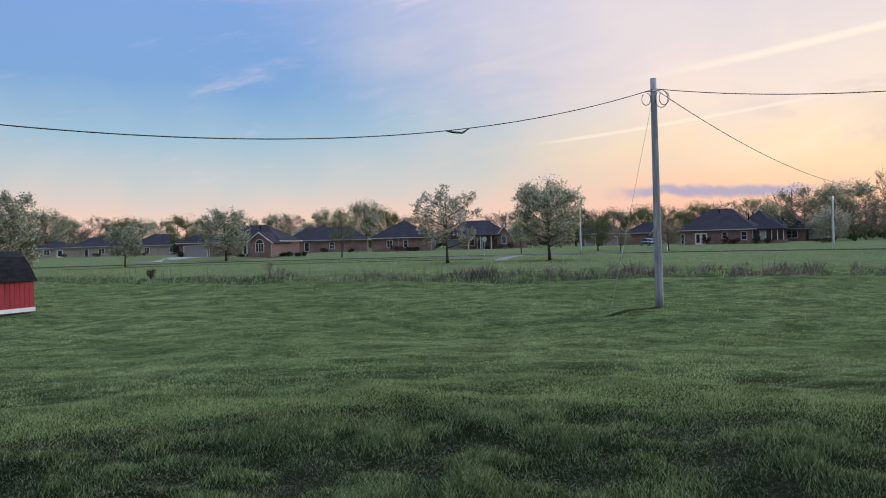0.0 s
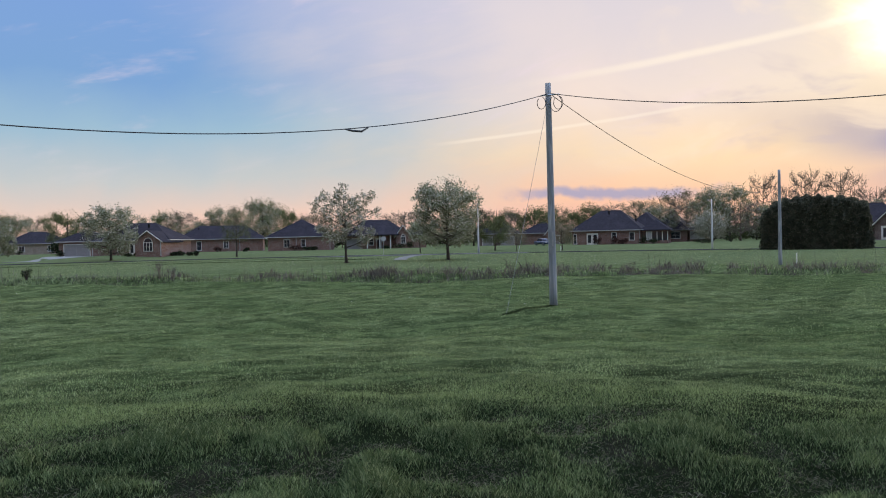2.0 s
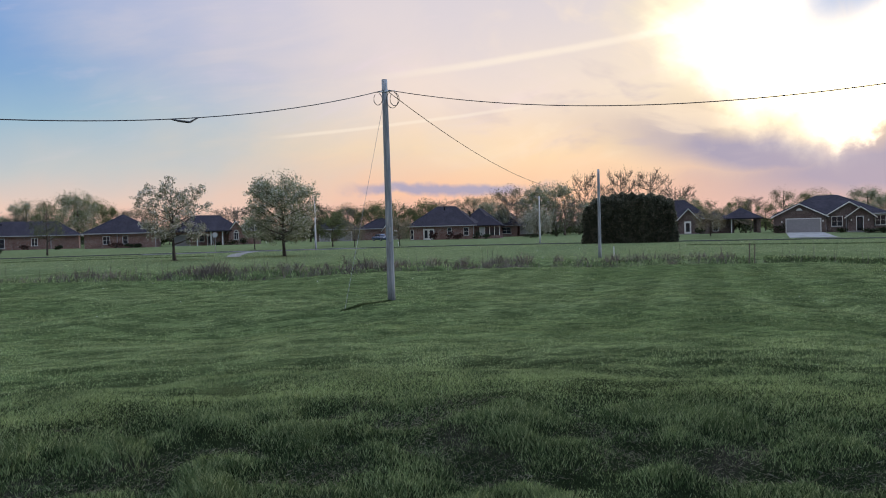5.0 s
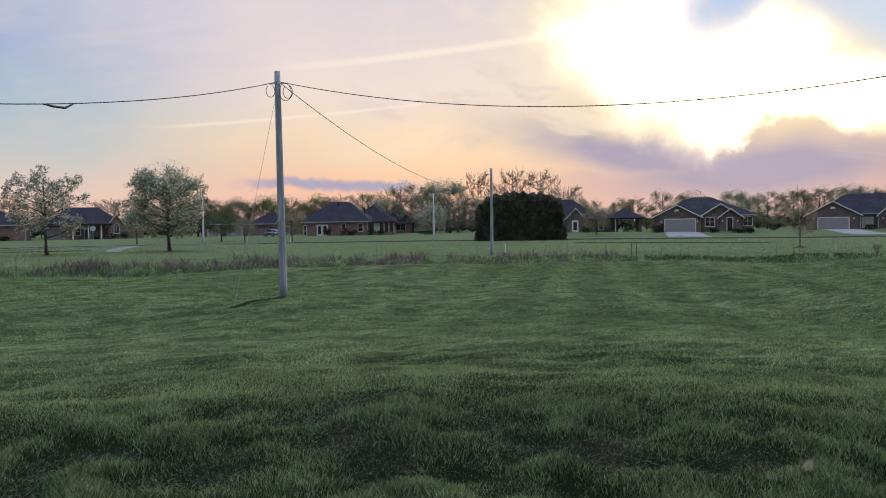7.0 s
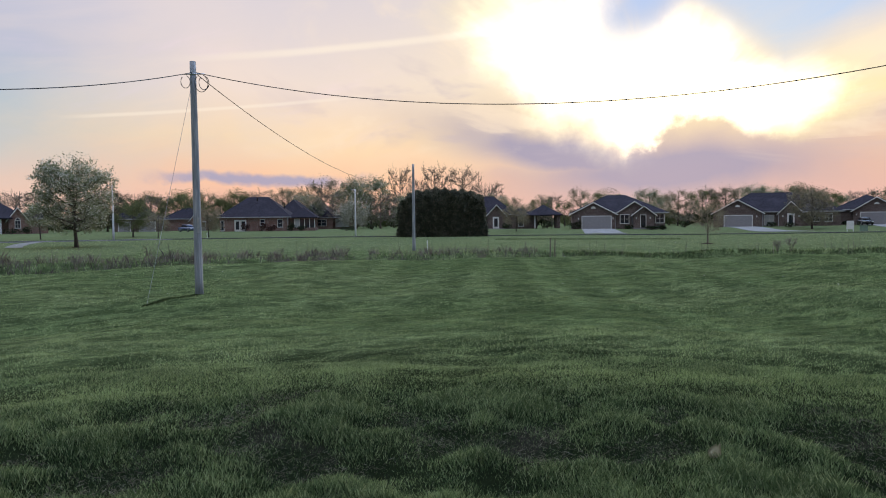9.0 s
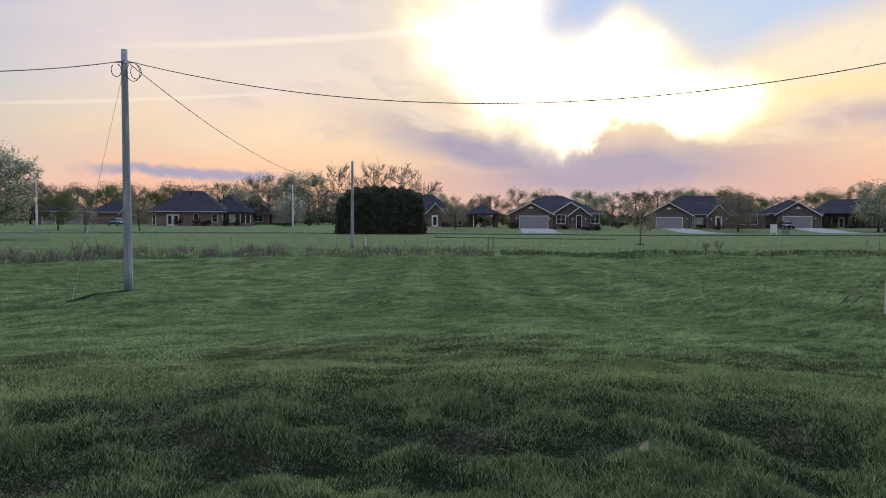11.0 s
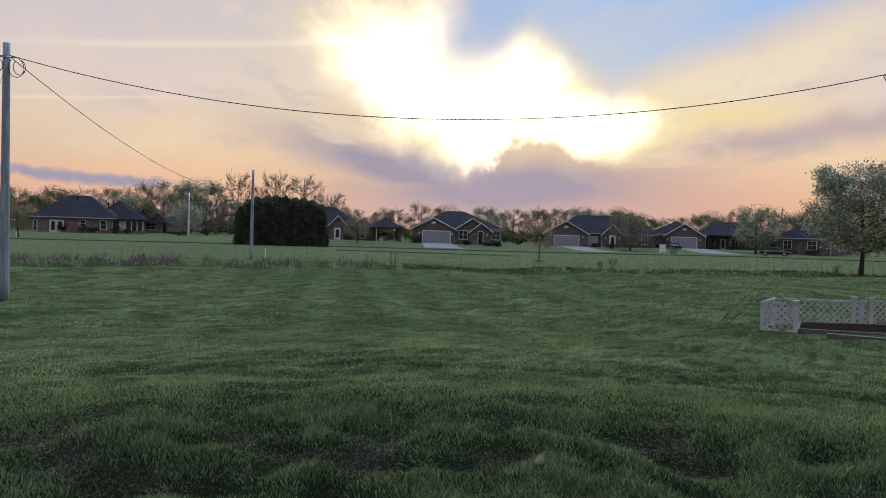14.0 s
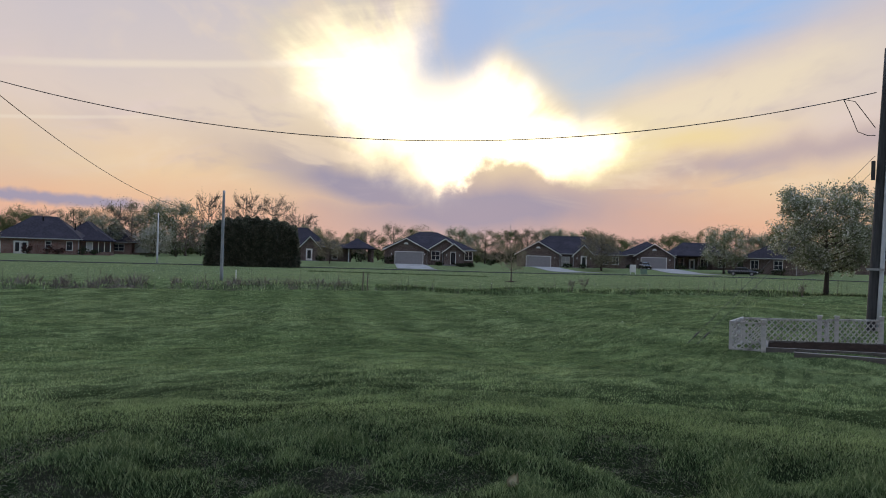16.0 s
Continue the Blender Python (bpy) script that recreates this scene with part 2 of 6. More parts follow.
def grass_material(name, blades):
    """Lawn green with mowing lanes, drier and lusher patches, crest light and near shade painted in; shared by the
    sheet and the blades.
    """
    m = bpy.data.materials.new(name)
    m.use_nodes = True
    tree = Val.tree = m.node_tree
    bsdf = tree.nodes["Principled BSDF"]
    geo = tree.nodes.new("ShaderNodeNewGeometry")
    at = Val(geo.outputs["Position"])
    x, y, z = split(at)
    r = (x * x + y * y).op("SQRT")
    big = noise_at(at, 0.11, 4.0, 0.6)
    mid = noise_at(at, 0.9, 5.0, 0.65)
    small = noise_at(at, 9.0, 4.0, 0.6)
    gain = 3.9 if blades else 1.35
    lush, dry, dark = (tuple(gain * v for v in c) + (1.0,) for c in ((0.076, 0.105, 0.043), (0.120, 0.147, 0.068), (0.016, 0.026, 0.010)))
    col = mix(big.smooth(0.35, 0.68), lush, dry)
    # mowing lanes along two directions
    a = radians(-38.0)
    across = x * math.cos(a) + y * math.sin(a)
    lane = ((across + noise_at(at, 0.2, 2.0) * 0.7) * (2 * math.pi / 2.6)).op("SINE")
    right = (x * 0.85 - y * 0.2 + noise_at(at, 0.06, 2.0) * 14.0).smooth(6.0, 15.0)
    b = radians(12.0)
    across2 = x * -math.sin(b) + y * math.cos(b)
    lane2 = ((across2 + noise_at(at, 0.12, 3.0) * 5.0) * (2 * math.pi / 1.9)).op("SINE")
    on = r.smooth(7.0, 12.0) * r.smooth(52.0, 40.0)
    col = mix(lane.smooth(-0.7, 0.7) * right * on * 0.36, col, dark)
    col = mix(lane2.smooth(-0.3, 0.9) * (1.0 - right * 0.7) * on * (big * 0.6), col, dark)
    col = mix(mid.smooth(0.46, 0.58) * 0.6, col, dark)
    along = x * math.cos(b) + y * math.sin(b)
    swath = noise_at(combine(along * 0.5 + y * 0.1, across2 * 2.1, 0.0), 2.4, 5.0, 0.68)
    col = mix(swath.smooth(0.46, 0.6) * 0.7 * r.smooth(7.0, 9.0), col, dark)
    # shade among the near tufts painted as dark patches
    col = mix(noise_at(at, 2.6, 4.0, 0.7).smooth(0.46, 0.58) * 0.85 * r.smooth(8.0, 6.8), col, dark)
    # light along the crest painted as a paler band
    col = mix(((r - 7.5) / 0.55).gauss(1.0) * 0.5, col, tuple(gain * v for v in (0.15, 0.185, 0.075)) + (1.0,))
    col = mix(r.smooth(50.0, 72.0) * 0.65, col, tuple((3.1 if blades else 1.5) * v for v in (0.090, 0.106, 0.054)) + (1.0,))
    col = mix(small.smooth(0.45, 0.8) * 0.5, col, tuple(gain * v for v in (0.125, 0.15, 0.065)) + (1.0,))
    # lusher rough grass close by, darkened too for the slope's shade
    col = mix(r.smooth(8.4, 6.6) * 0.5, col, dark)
    if blades:
        rnd = tree.nodes.new("ShaderNodeNewGeometry")
        k = Val(rnd.outputs["Random Per Island"])
        col = mix(k.smooth(0.66, 0.95) * 0.7, col, (0.46, 0.52, 0.28, 1.0))
        col = mix(k.smooth(0.55, 0.2) * 0.9, col, dark)
        t = tree.nodes.new("ShaderNodeBsdfTranslucent")
        put(t.inputs[0], col)
        both = tree.nodes.new("ShaderNodeMixShader")
        both.inputs[0].default_value = 0.25
        tree.links.new(bsdf.outputs[0], both.inputs[1])
        tree.links.new(t.outputs[0], both.inputs[2])
        tree.links.new(both.outputs[0], tree.nodes["Material Output"].inputs[0])
    else:
        col = mix(r.smooth(12.0, 7.5) * 0.85, col, (0.010, 0.014, 0.007, 1.0))        # thatch under the blades, darkened for the shade in the gaps
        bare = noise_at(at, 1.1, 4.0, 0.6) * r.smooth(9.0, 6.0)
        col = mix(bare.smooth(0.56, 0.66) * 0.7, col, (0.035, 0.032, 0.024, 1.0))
        bp = tree.nodes.new("ShaderNodeBump")
        bp.inputs["Strength"].default_value, bp.inputs["Distance"].default_value = 0.9, 0.12
        put(bp.inputs["Height"], noise_at(at, 3.0, 8.0, 0.75) + noise_at(at, 28.0, 3.0, 0.7) * 0.4)
        tree.links.new(bp.outputs[0], bsdf.inputs["Normal"])
    put(bsdf.inputs["Base Color"], col)
    bsdf.inputs["Roughness"].default_value = 0.55 if blades else 0.95
    bsdf.inputs["Specular IOR Level"].default_value = 0.17 if blades else 0.0
    return m


def glass_material(name):
    m = bpy.data.materials.new(name)
    m.use_nodes = True
    b = m.node_tree.nodes["Principled BSDF"]
    b.inputs["Base Color"].default_value = (0.03, 0.035, 0.045, 1.0)
    b.inputs["Roughness"].default_value = 0.06
    b.inputs["Specular IOR Level"].default_value = 0.4
    return m


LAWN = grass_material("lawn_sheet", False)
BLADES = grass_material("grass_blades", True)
BRICK = brick_material("red_brick", (0.25, 0.112, 0.09), (0.185, 0.085, 0.07), (0.33, 0.29, 0.26))
BRICK_DARK = brick_material("brown_brick", (0.14, 0.088, 0.08), (0.10, 0.064, 0.058), (0.24, 0.21, 0.19))
BRICK_TAN = brick_material("tan_brick", (0.36, 0.28, 0.22), (0.30, 0.22, 0.17), (0.40, 0.36, 0.32))
SHINGLE = shingle_material("slate_grey_shingle", (0.022, 0.020, 0.027), (0.036, 0.033, 0.044))
SHINGLE_BLACK = shingle_material("black_shingle", (0.010, 0.010, 0.011), (0.018, 0.018, 0.019))
WHITE = material("white_paint", (0.78, 0.77, 0.74), (0.70, 0.69, 0.66), 6.0, 0.5, c3=(0.62, 0.60, 0.56))
# darker copy of the white paint, the gutters' shade put into its colour
TRIM = material("shaded_white_trim", (0.44, 0.43, 0.44), (0.36, 0.35, 0.36), 5.0, 0.55, c3=(0.30, 0.29, 0.30))
GARAGE = material("garage_white", (0.32, 0.305, 0.315), (0.28, 0.27, 0.28), 3.0, 0.5)
RED = material("red_boards", (0.36, 0.03, 0.045), (0.28, 0.022, 0.035), 5.0, 0.65, 0.3, 30.0, stretch=(4, 4, 0.6), c3=(0.22, 0.02, 0.03))
GLASS = glass_material("window_glass")
CURTAIN = material("pale_blind", (0.5, 0.5, 0.5), (0.42, 0.42, 0.42), 8.0, 0.9)
CONCRETE = material("concrete", (0.28, 0.275, 0.27), (0.23, 0.225, 0.22), 1.5, 0.9, 0.2, c3=(0.19, 0.185, 0.18), spec=0.1)
ASPHALT = material("asphalt", (0.048, 0.048, 0.050), (0.036, 0.036, 0.038), 8.0, 0.95, 0.3, spec=0.0)
POLE_WOOD = material("weathered_grey_wood", (0.29, 0.31, 0.335), (0.19, 0.205, 0.225), 9.0, 0.85, 0.6, 60.0, stretch=(3, 3, 0.22), c3=(0.42, 0.42, 0.43), c3_scale=3.0)
POLE_DARK = material("dark_wood", (0.07, 0.07, 0.072), (0.042, 0.042, 0.045), 9.0, 0.85, 0.6, 60.0, stretch=(3, 3, 0.22))
METAL = material("galvanised_metal", (0.42, 0.43, 0.45), (0.33, 0.34, 0.36), 12.0, 0.4, metal=0.8)
PVC = material("pale_conduit", (0.60, 0.61, 0.63), (0.52, 0.53, 0.55), 6.0, 0.45)
CABLE = material("black_cable", (0.06, 0.055, 0.055), (0.04, 0.038, 0.04), 10.0, 0.6)
BARK = material("bark", (0.085, 0.068, 0.055), (0.05, 0.04, 0.033), 9.0, 0.95, 0.8, 25.0, stretch=(2, 2, 0.5))
BARK_PALE = material("pale_bark", (0.20, 0.16, 0.13), (0.13, 0.105, 0.085), 9.0, 0.95, 0.6, 25.0, stretch=(2, 2, 0.5))


def leaf_material(name, c1, c2, c3):
    m = bpy.data.materials.new(name)
    m.use_nodes = True
    tree = Val.tree = m.node_tree
    bsdf = tree.nodes["Principled BSDF"]
    geo = tree.nodes.new("ShaderNodeNewGeometry")
    k = Val(geo.outputs["Random Per Island"])
    col = mix(k.smooth(0.2, 0.6), c1 + (1.0,), c2 + (1.0,))
    col = mix(k.smooth(0.64, 0.86), col, c3 + (1.0,))
    col = mix(noise_at(Val(geo.outputs["Position"]), 1.3, 3.0).smooth(0.42, 0.6) * 0.6, col, tuple(0.5 * v for v in c1) + (1.0,))
    put(bsdf.inputs["Base Color"], col)
    bsdf.inputs["Roughness"].default_value, bsdf.inputs["Specular IOR Level"].default_value = 0.7, 0.2
    t = tree.nodes.new("ShaderNodeBsdfTranslucent")
    put(t.inputs[0], col)
    both = tree.nodes.new("ShaderNodeMixShader")
    both.inputs[0].default_value = 0.5
    tree.links.new(bsdf.outputs[0], both.inputs[1])
    tree.links.new(t.outputs[0], both.inputs[2])
    tree.links.new(both.outputs[0], tree.nodes["Material Output"].inputs[0])
    return m


BLOSSOM = leaf_material("blossom_and_leaf", (0.15, 0.18, 0.085), (0.27, 0.29, 0.175), (0.66, 0.64, 0.56))
BLOSSOM_PALE = leaf_material("pale_blossom", (0.20, 0.21, 0.12), (0.42, 0.41, 0.34), (0.66, 0.63, 0.58))
SPRING = leaf_material("spring_leaf", (0.10, 0.125, 0.05), (0.14, 0.162, 0.07), (0.20, 0.215, 0.10))
BUD = leaf_material("brown_bud", (0.19, 0.17, 0.11), (0.25, 0.225, 0.15), (0.35, 0.31, 0.21))
CONIFER = leaf_material("dark_conifer", (0.078, 0.086, 0.060), (0.115, 0.118, 0.082), (0.19, 0.175, 0.13))
SHRUB = leaf_material("dark_shrub", (0.022, 0.032, 0.014), (0.035, 0.045, 0.02), (0.06, 0.07, 0.03))
SHRUB_RED = leaf_material("russet_shrub", (0.05, 0.024, 0.02), (0.07, 0.032, 0.026), (0.09, 0.045, 0.03))
DEAD = leaf_material("dead_weed", (0.115, 0.098, 0.088), (0.175, 0.155, 0.14), (0.27, 0.245, 0.22))
PALE_GRASS = leaf_material("pale_grass", (0.30, 0.32, 0.20), (0.40, 0.41, 0.28), (0.52, 0.50, 0.38))
DRY_LEAF = material("dry_leaf", (0.42, 0.40, 0.28), (0.32, 0.29, 0.19), 30.0, 0.8, 0.3, 60.0)
PEAR = leaf_material("pear_leaf_and_blossom", (0.20, 0.225, 0.125), (0.36, 0.37, 0.255), (0.74, 0.72, 0.65))
STRAW = leaf_material("straw", (0.14, 0.13, 0.095), (0.21, 0.19, 0.14), (0.30, 0.28, 0.22))
PATHWAY = material("worn_path", (0.17, 0.17, 0.168), (0.13, 0.13, 0.128), 1.5, 0.9, 0.2)
RANK = leaf_material("rank_grass", (0.045, 0.070, 0.026), (0.07, 0.105, 0.04), (0.14, 0.165, 0.075))

# ---- building blocks ----
def part(name, bm, mat, parent=None, label="", smooth=False):
    """One bmesh as one mesh object, under a thing or a part."""
    me = bpy.data.meshes.new(name)
    bmesh.ops.recalc_face_normals(bm, faces=bm.faces[:])
    bm.to_mesh(me)
    bm.free()
    if smooth:
        me.polygons.foreach_set("use_smooth", [True] * len(me.polygons))
    me.materials.append(mat)
    ob = new(name, me)
    ob.parent = parent
    return tagged(ob, label)


def quick(name, verts, faces, mat, parent=None, label="", smooth=False):
    """A mesh from arrays of corners and faces of one size."""
    verts, faces = np.asarray(verts, dtype=np.float32), np.asarray(faces, dtype=np.int32)
    me = bpy.data.meshes.new(name)
    n, k = faces.shape
    me.vertices.add(len(verts))
    me.vertices.foreach_set("co", verts.ravel())
    me.loops.add(n * k)
    me.loops.foreach_set("vertex_index", faces.ravel())
    me.polygons.add(n)
    me.polygons.foreach_set("loop_start", np.arange(0, n * k, k, dtype=np.int32))
    me.polygons.foreach_set("loop_total", np.full(n, k, dtype=np.int32))
    if smooth:
        me.polygons.foreach_set("use_smooth", np.ones(n, dtype=bool))
    me.update(calc_edges=True)
    me.materials.append(mat)
    ob = new(name, me)
    ob.parent = parent
    return tagged(ob, label)


def thing(name, m, label, category, group="", kind=""):
    e = new(name)
    e.empty_display_size = 0.3
    e.matrix_world = m
    return tagged(e, label, category, group, kind)


def box(bm, x0, x1, y0, y1, z0, z1):
    v = [bm.verts.new((x, y, z)) for x in (x0, x1) for y in (y0, y1) for z in (z0, z1)]
    for f in ((0, 1, 3, 2), (4, 6, 7, 5), (0, 4, 5, 1), (2, 3, 7, 6), (0, 2, 6, 4), (1, 5, 7, 3)):
        bm.faces.new([v[k] for k in f])
    return v


def boxes(*args):
    bm = bmesh.new()
    for a in args:
        box(bm, *a)
    return bm


def tube(bm, points, radii, sides=8):
    """A tapered tube along points."""
    rings = []
    for k, (p, r) in enumerate(zip(points, radii)):
        p = Vector(p)
        d = Vector(points[min(k + 1, len(points) - 1)]) - Vector(points[max(k - 1, 0)])
        q = d.to_track_quat("Z", "Y")
        rings.append([bm.verts.new(p + q @ Vector((r * math.cos(2 * math.pi * s / sides), r * math.sin(2 * math.pi * s / sides), 0))) for s in range(sides)])
    for a, b in zip(rings, rings[1:]):
        for s in range(sides):
            bm.faces.new((a[s], a[(s + 1) % sides], b[(s + 1) % sides], b[s]))
    if sides > 2:
        bm.faces.new(rings[0][::-1])
        bm.faces.new(rings[-1])


def prism(bm, outline, y0, y1):
    """An outline in x and z, pushed from y0 to y1."""
    a = [bm.verts.new((x, y0, z)) for x, z in outline]
    b = [bm.verts.new((x, y1, z)) for x, z in outline]
    n = len(outline)
    bm.faces.new(a), bm.faces.new(b[::-1])
    for k in range(n):
        bm.faces.new((a[k], b[k], b[(k + 1) % n], a[(k + 1) % n]))


def polar(az, d, z=0.0):
    return Vector((-d * math.sin(radians(az)), d * math.cos(radians(az)), z))


# ---- the ground ----
DITCH = [(-150, 100), (-75, 78), (-34, 58), (-14, 48), (0, 43.5), (22, 43.5), (33, 36.5), (41, 28.5), (53, 14), (62, -2), (90, -40), (150, -100)]


def ditch_distance(x, y):
    """Distance from the ditch's line; below zero on the camera's side."""
    best = np.full(np.shape(x), 1e9)
    for (x0, y0), (x1, y1) in zip(DITCH, DITCH[1:]):
        dx, dy = x1 - x0, y1 - y0
        t = np.clip(((x - x0) * dx + (y - y0) * dy) / (dx * dx + dy * dy), 0, 1)
        px, py = x - x0 - t * dx, y - y0 - t * dy
        d = np.hypot(px, py) * np.sign(dx * (y - y0) - dy * (x - x0))
        best = np.where(np.abs(d) < np.abs(best), d, best)
    return best


def step(v, a, b):
    t = np.clip((v - a) / (b - a), 0, 1)
    return t * t * (3 - 2 * t)


def value_noise(x, y, cell, seed):
    rng = np.random.default_rng(seed)
    table = rng.random((64, 64))
    u, v = x / cell, y / cell
    i, j = np.floor(u).astype(int), np.floor(v).astype(int)
    f, g = u - i, v - j
    f, g = f * f * (3 - 2 * f), g * g * (3 - 2 * g)
    at = lambda a, b: table[a % 64, b % 64]
    return (at(i, j) * (1 - f) + at(i + 1, j) * f) * (1 - g) + (at(i, j + 1) * (1 - f) + at(i + 1, j + 1) * f) * g


def tufts(x, y):
    """Mounds of the rough grass close by, 0 in hollows and 1 on tops."""
    return np.clip(0.62 * value_noise(x, y, 0.62, 21) + 0.38 * value_noise(x + 3, y, 0.27, 22), 0, 1)


def ground_height(x, y):
    x, y = np.asarray(x, dtype=float), np.asarray(y, dtype=float)
    r = np.hypot(x, y)
    az = np.degrees(np.arctan2(-x, y))
    near = 0.50 + 0.30 * np.clip(r / 7.2, 0, 1) ** 2.4
    z = near * (1 - np.clip((r - 7.2) / 13.8, 0, 1) * 0.35 - 0.65 * step(r, 7.2, 21.0))
    right = step(-az, 50.0, 72.0) * (1 - step(-az, 110, 150))
    z = z + right * 0.66 * step(r, 9, 23) * (1 - 0.4 * step(r, 30, 50))
    z = z - 0.17 * step(az, 22, 30) * step(r, 20, 30) * (1 - step(r, 38, 50))
    behind = step(np.abs(az + 22), 75, 110)
    z = z + behind * (0.7 - z) * step(r, 8, 20) * (1 - step(r, 60, 120))
    waves = 0.10 * np.sin(x * 0.31 + 0.6) * np.sin(y * 0.27 + 0.4) + 0.06 * np.sin(x * 0.63 - y * 0.41) + 0.05 * np.sin(x * 0.17 + y * 0.77 + 2)
    z = z + waves * step(r, 9, 16) * (1 - step(r, 50, 90)) * 0.9
    bumps = 0.02 * np.sin(x * 2.3 + 0.4 * np.sin(y * 1.7)) * np.sin(y * 2.9 + 0.5) + 0.012 * np.sin(x * 5.1 + y * 3.3) * np.sin(y * 4.7 - x * 2.1)
    z = z + bumps * (1 - step(r, 25, 45))
    rough = step(r, 2.4, 3.6) * (1 - step(r, 6.3, 7.3))
    z = z + 0.24 * (tufts(x, y) - 0.5) * rough
    mown = step(r, 7.2, 9.0) * (1 - step(r, 40, 60))
    z = z + mown * (0.055 * (value_noise(x, y, 1.3, 23) - 0.5) + 0.035 * (value_noise(x, y, 0.6, 24) - 0.5) + 0.12 * (value_noise(x, y, 4.5, 25) - 0.5) * step(r, 10, 16))
    d = ditch_distance(x, y)
    z = z + 0.16 * np.exp(-((d + 4.5) / 3.0) ** 2) - 0.8 * np.exp(-((d - 0.4) / np.where(d > 0.4, 1.15, 1.7)) ** 2) + 0.10 * np.exp(-((d - 3.2) / 1.6) ** 2)
    front = np.interp(-az, [-45, -26, -23, -8, 15, 35, 45, 54, 62, 80], [212, 212, 141, 148, 145, 136, 127, 140, 148, 150])
    z = z + 0.25 * step(r, 58, 100) + 0.63 * step(r - front, -15, 0)
    return z


def zg(x, y):
    return float(ground_height(x, y))


def on_ground(az, d, sink=0.0):
    p = polar(az, d)
    return Vector((p.x, p.y, zg(p.x, p.y) - sink))


def place(az, d, turn=0.0, sink=0.0):
    """Pose on the ground at azimuth and distance, local x to the right and y away as seen from the lawn; turn brings the right end nearer."""
    return Matrix.Translation(on_ground(az, d, sink)) @ pose(0, 0, 0, 0, 0, az - turn)


def build_ground():
    radii = np.r_[0.0, np.geomspace(0.5, 4.0, 30)[:-1], np.arange(4.0, 9.0, 0.06), np.geomspace(9.0, 30, 110), np.arange(30.4, 75, 0.45), np.geomspace(75.5, 200, 60), np.geomspace(210, 3000, 16)]
    view = np.arange(-95, 50, 0.4)
    rest = np.arange(50, 265, 3.0)
    az = np.radians(np.r_[view, rest])
    n = len(az)
    rr, aa = np.meshgrid(radii[1:], az, indexing="ij")
    x, y = -rr * np.sin(aa), rr * np.cos(aa)
    verts = np.stack([x, y, ground_height(x, y)], -1).reshape(-1, 3)
    i, j = np.meshgrid(np.arange(len(radii) - 2), np.arange(n), indexing="ij")
    k = (j + 1) % n
    faces = np.stack([i * n + j, (i + 1) * n + j, (i + 1) * n + k, i * n + k], -1).reshape(-1, 4)[:, ::-1]
    centre = len(verts)
    verts = np.vstack([verts, [[0, 0, zg(0, 0)]]])
    fan = np.stack([np.full(n, centre), np.arange(n), np.arange(n), (np.arange(n) + 1) % n], -1)
    me_faces = [tuple(f) for f in fan[:, [0, 1, 3]]]
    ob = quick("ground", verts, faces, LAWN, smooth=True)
    bm = bmesh.new()
    bm.from_mesh(ob.data)
    bm.verts.ensure_lookup_table()
    for f in me_faces:
        bm.faces.new([bm.verts[q] for q in f])
    bm.faces.ensure_lookup_table()
    for f in bm.faces:
        f.smooth = True
    bmesh.ops.recalc_face_normals(bm, faces=bm.faces[:])
    bm.to_mesh(ob.data)
    bm.free()
    tagged(ob, "mown green lawn with lanes, dips and a ditch", "lawn", kind="structure")


build_ground()


def strip(name, centre, width, mat, label, category, lift=0.03):
    """A thin slab laid over the ground along a line of places."""
    bm = bmesh.new()
    pts = [Vector(p) for p in centre]
    rows = []
    for k, p in enumerate(pts):
        d = (pts[min(k + 1, len(pts) - 1)] - pts[max(k - 1, 0)]).normalized()
        s = Vector((d.y, -d.x, 0)) * width / 2
        row = []
        for q in (p - s, p - s / 3, p + s / 3, p + s):
            z = zg(q.x, q.y)
            row += [bm.verts.new((q.x, q.y, z + lift)), bm.verts.new((q.x, q.y, z - 0.2))]
        rows.append(row)
    for a, b in zip(rows, rows[1:]):
        for k in (0, 2, 4):
            bm.faces.new((a[k], a[k + 2], b[k + 2], b[k]))
        bm.faces.new((a[0], b[0], b[1], a[1])), bm.faces.new((a[6], a[7], b[7], b[6]))
    ob = part(name, bm, mat)
    return tagged(ob, label, category, kind="structure")


strip("road", [polar(az, 112 + 4 * math.sin(radians(az * 2))) for az in np.arange(46, -86, -1.0)], 4.5, ASPHALT, "dark asphalt street in front of the houses", "road", 0.05)

# ---- poles and wires ----
def wooden_pole(name, az, d, height, r0, r1, lean, mat, label):
    t = thing(name, place(az, d), label, "utility pole")
    bm = bmesh.new()
    tube(bm, [(lean * z / height, 0, z) for z in np.linspace(-0.4, height, 9)], np.linspace(r0, r1, 9), 16)
    part("shaft", bm, mat, t, smooth=True)
    return t


def wire(name, points, radius, label, sides=5, mat=None):
    bm = bmesh.new()
    tube(bm, points, [radius] * len(points), sides)
    return tagged(part(name, bm, mat or CABLE), label, "cable")


def sagging(a, b, sag, n=40):
    a, b = Vector(a), Vector(b)
    return [a.lerp(b, k / n) - Vector((0, 0, 4 * sag * (k / n) * (1 - k / n))) for k in range(n + 1)]


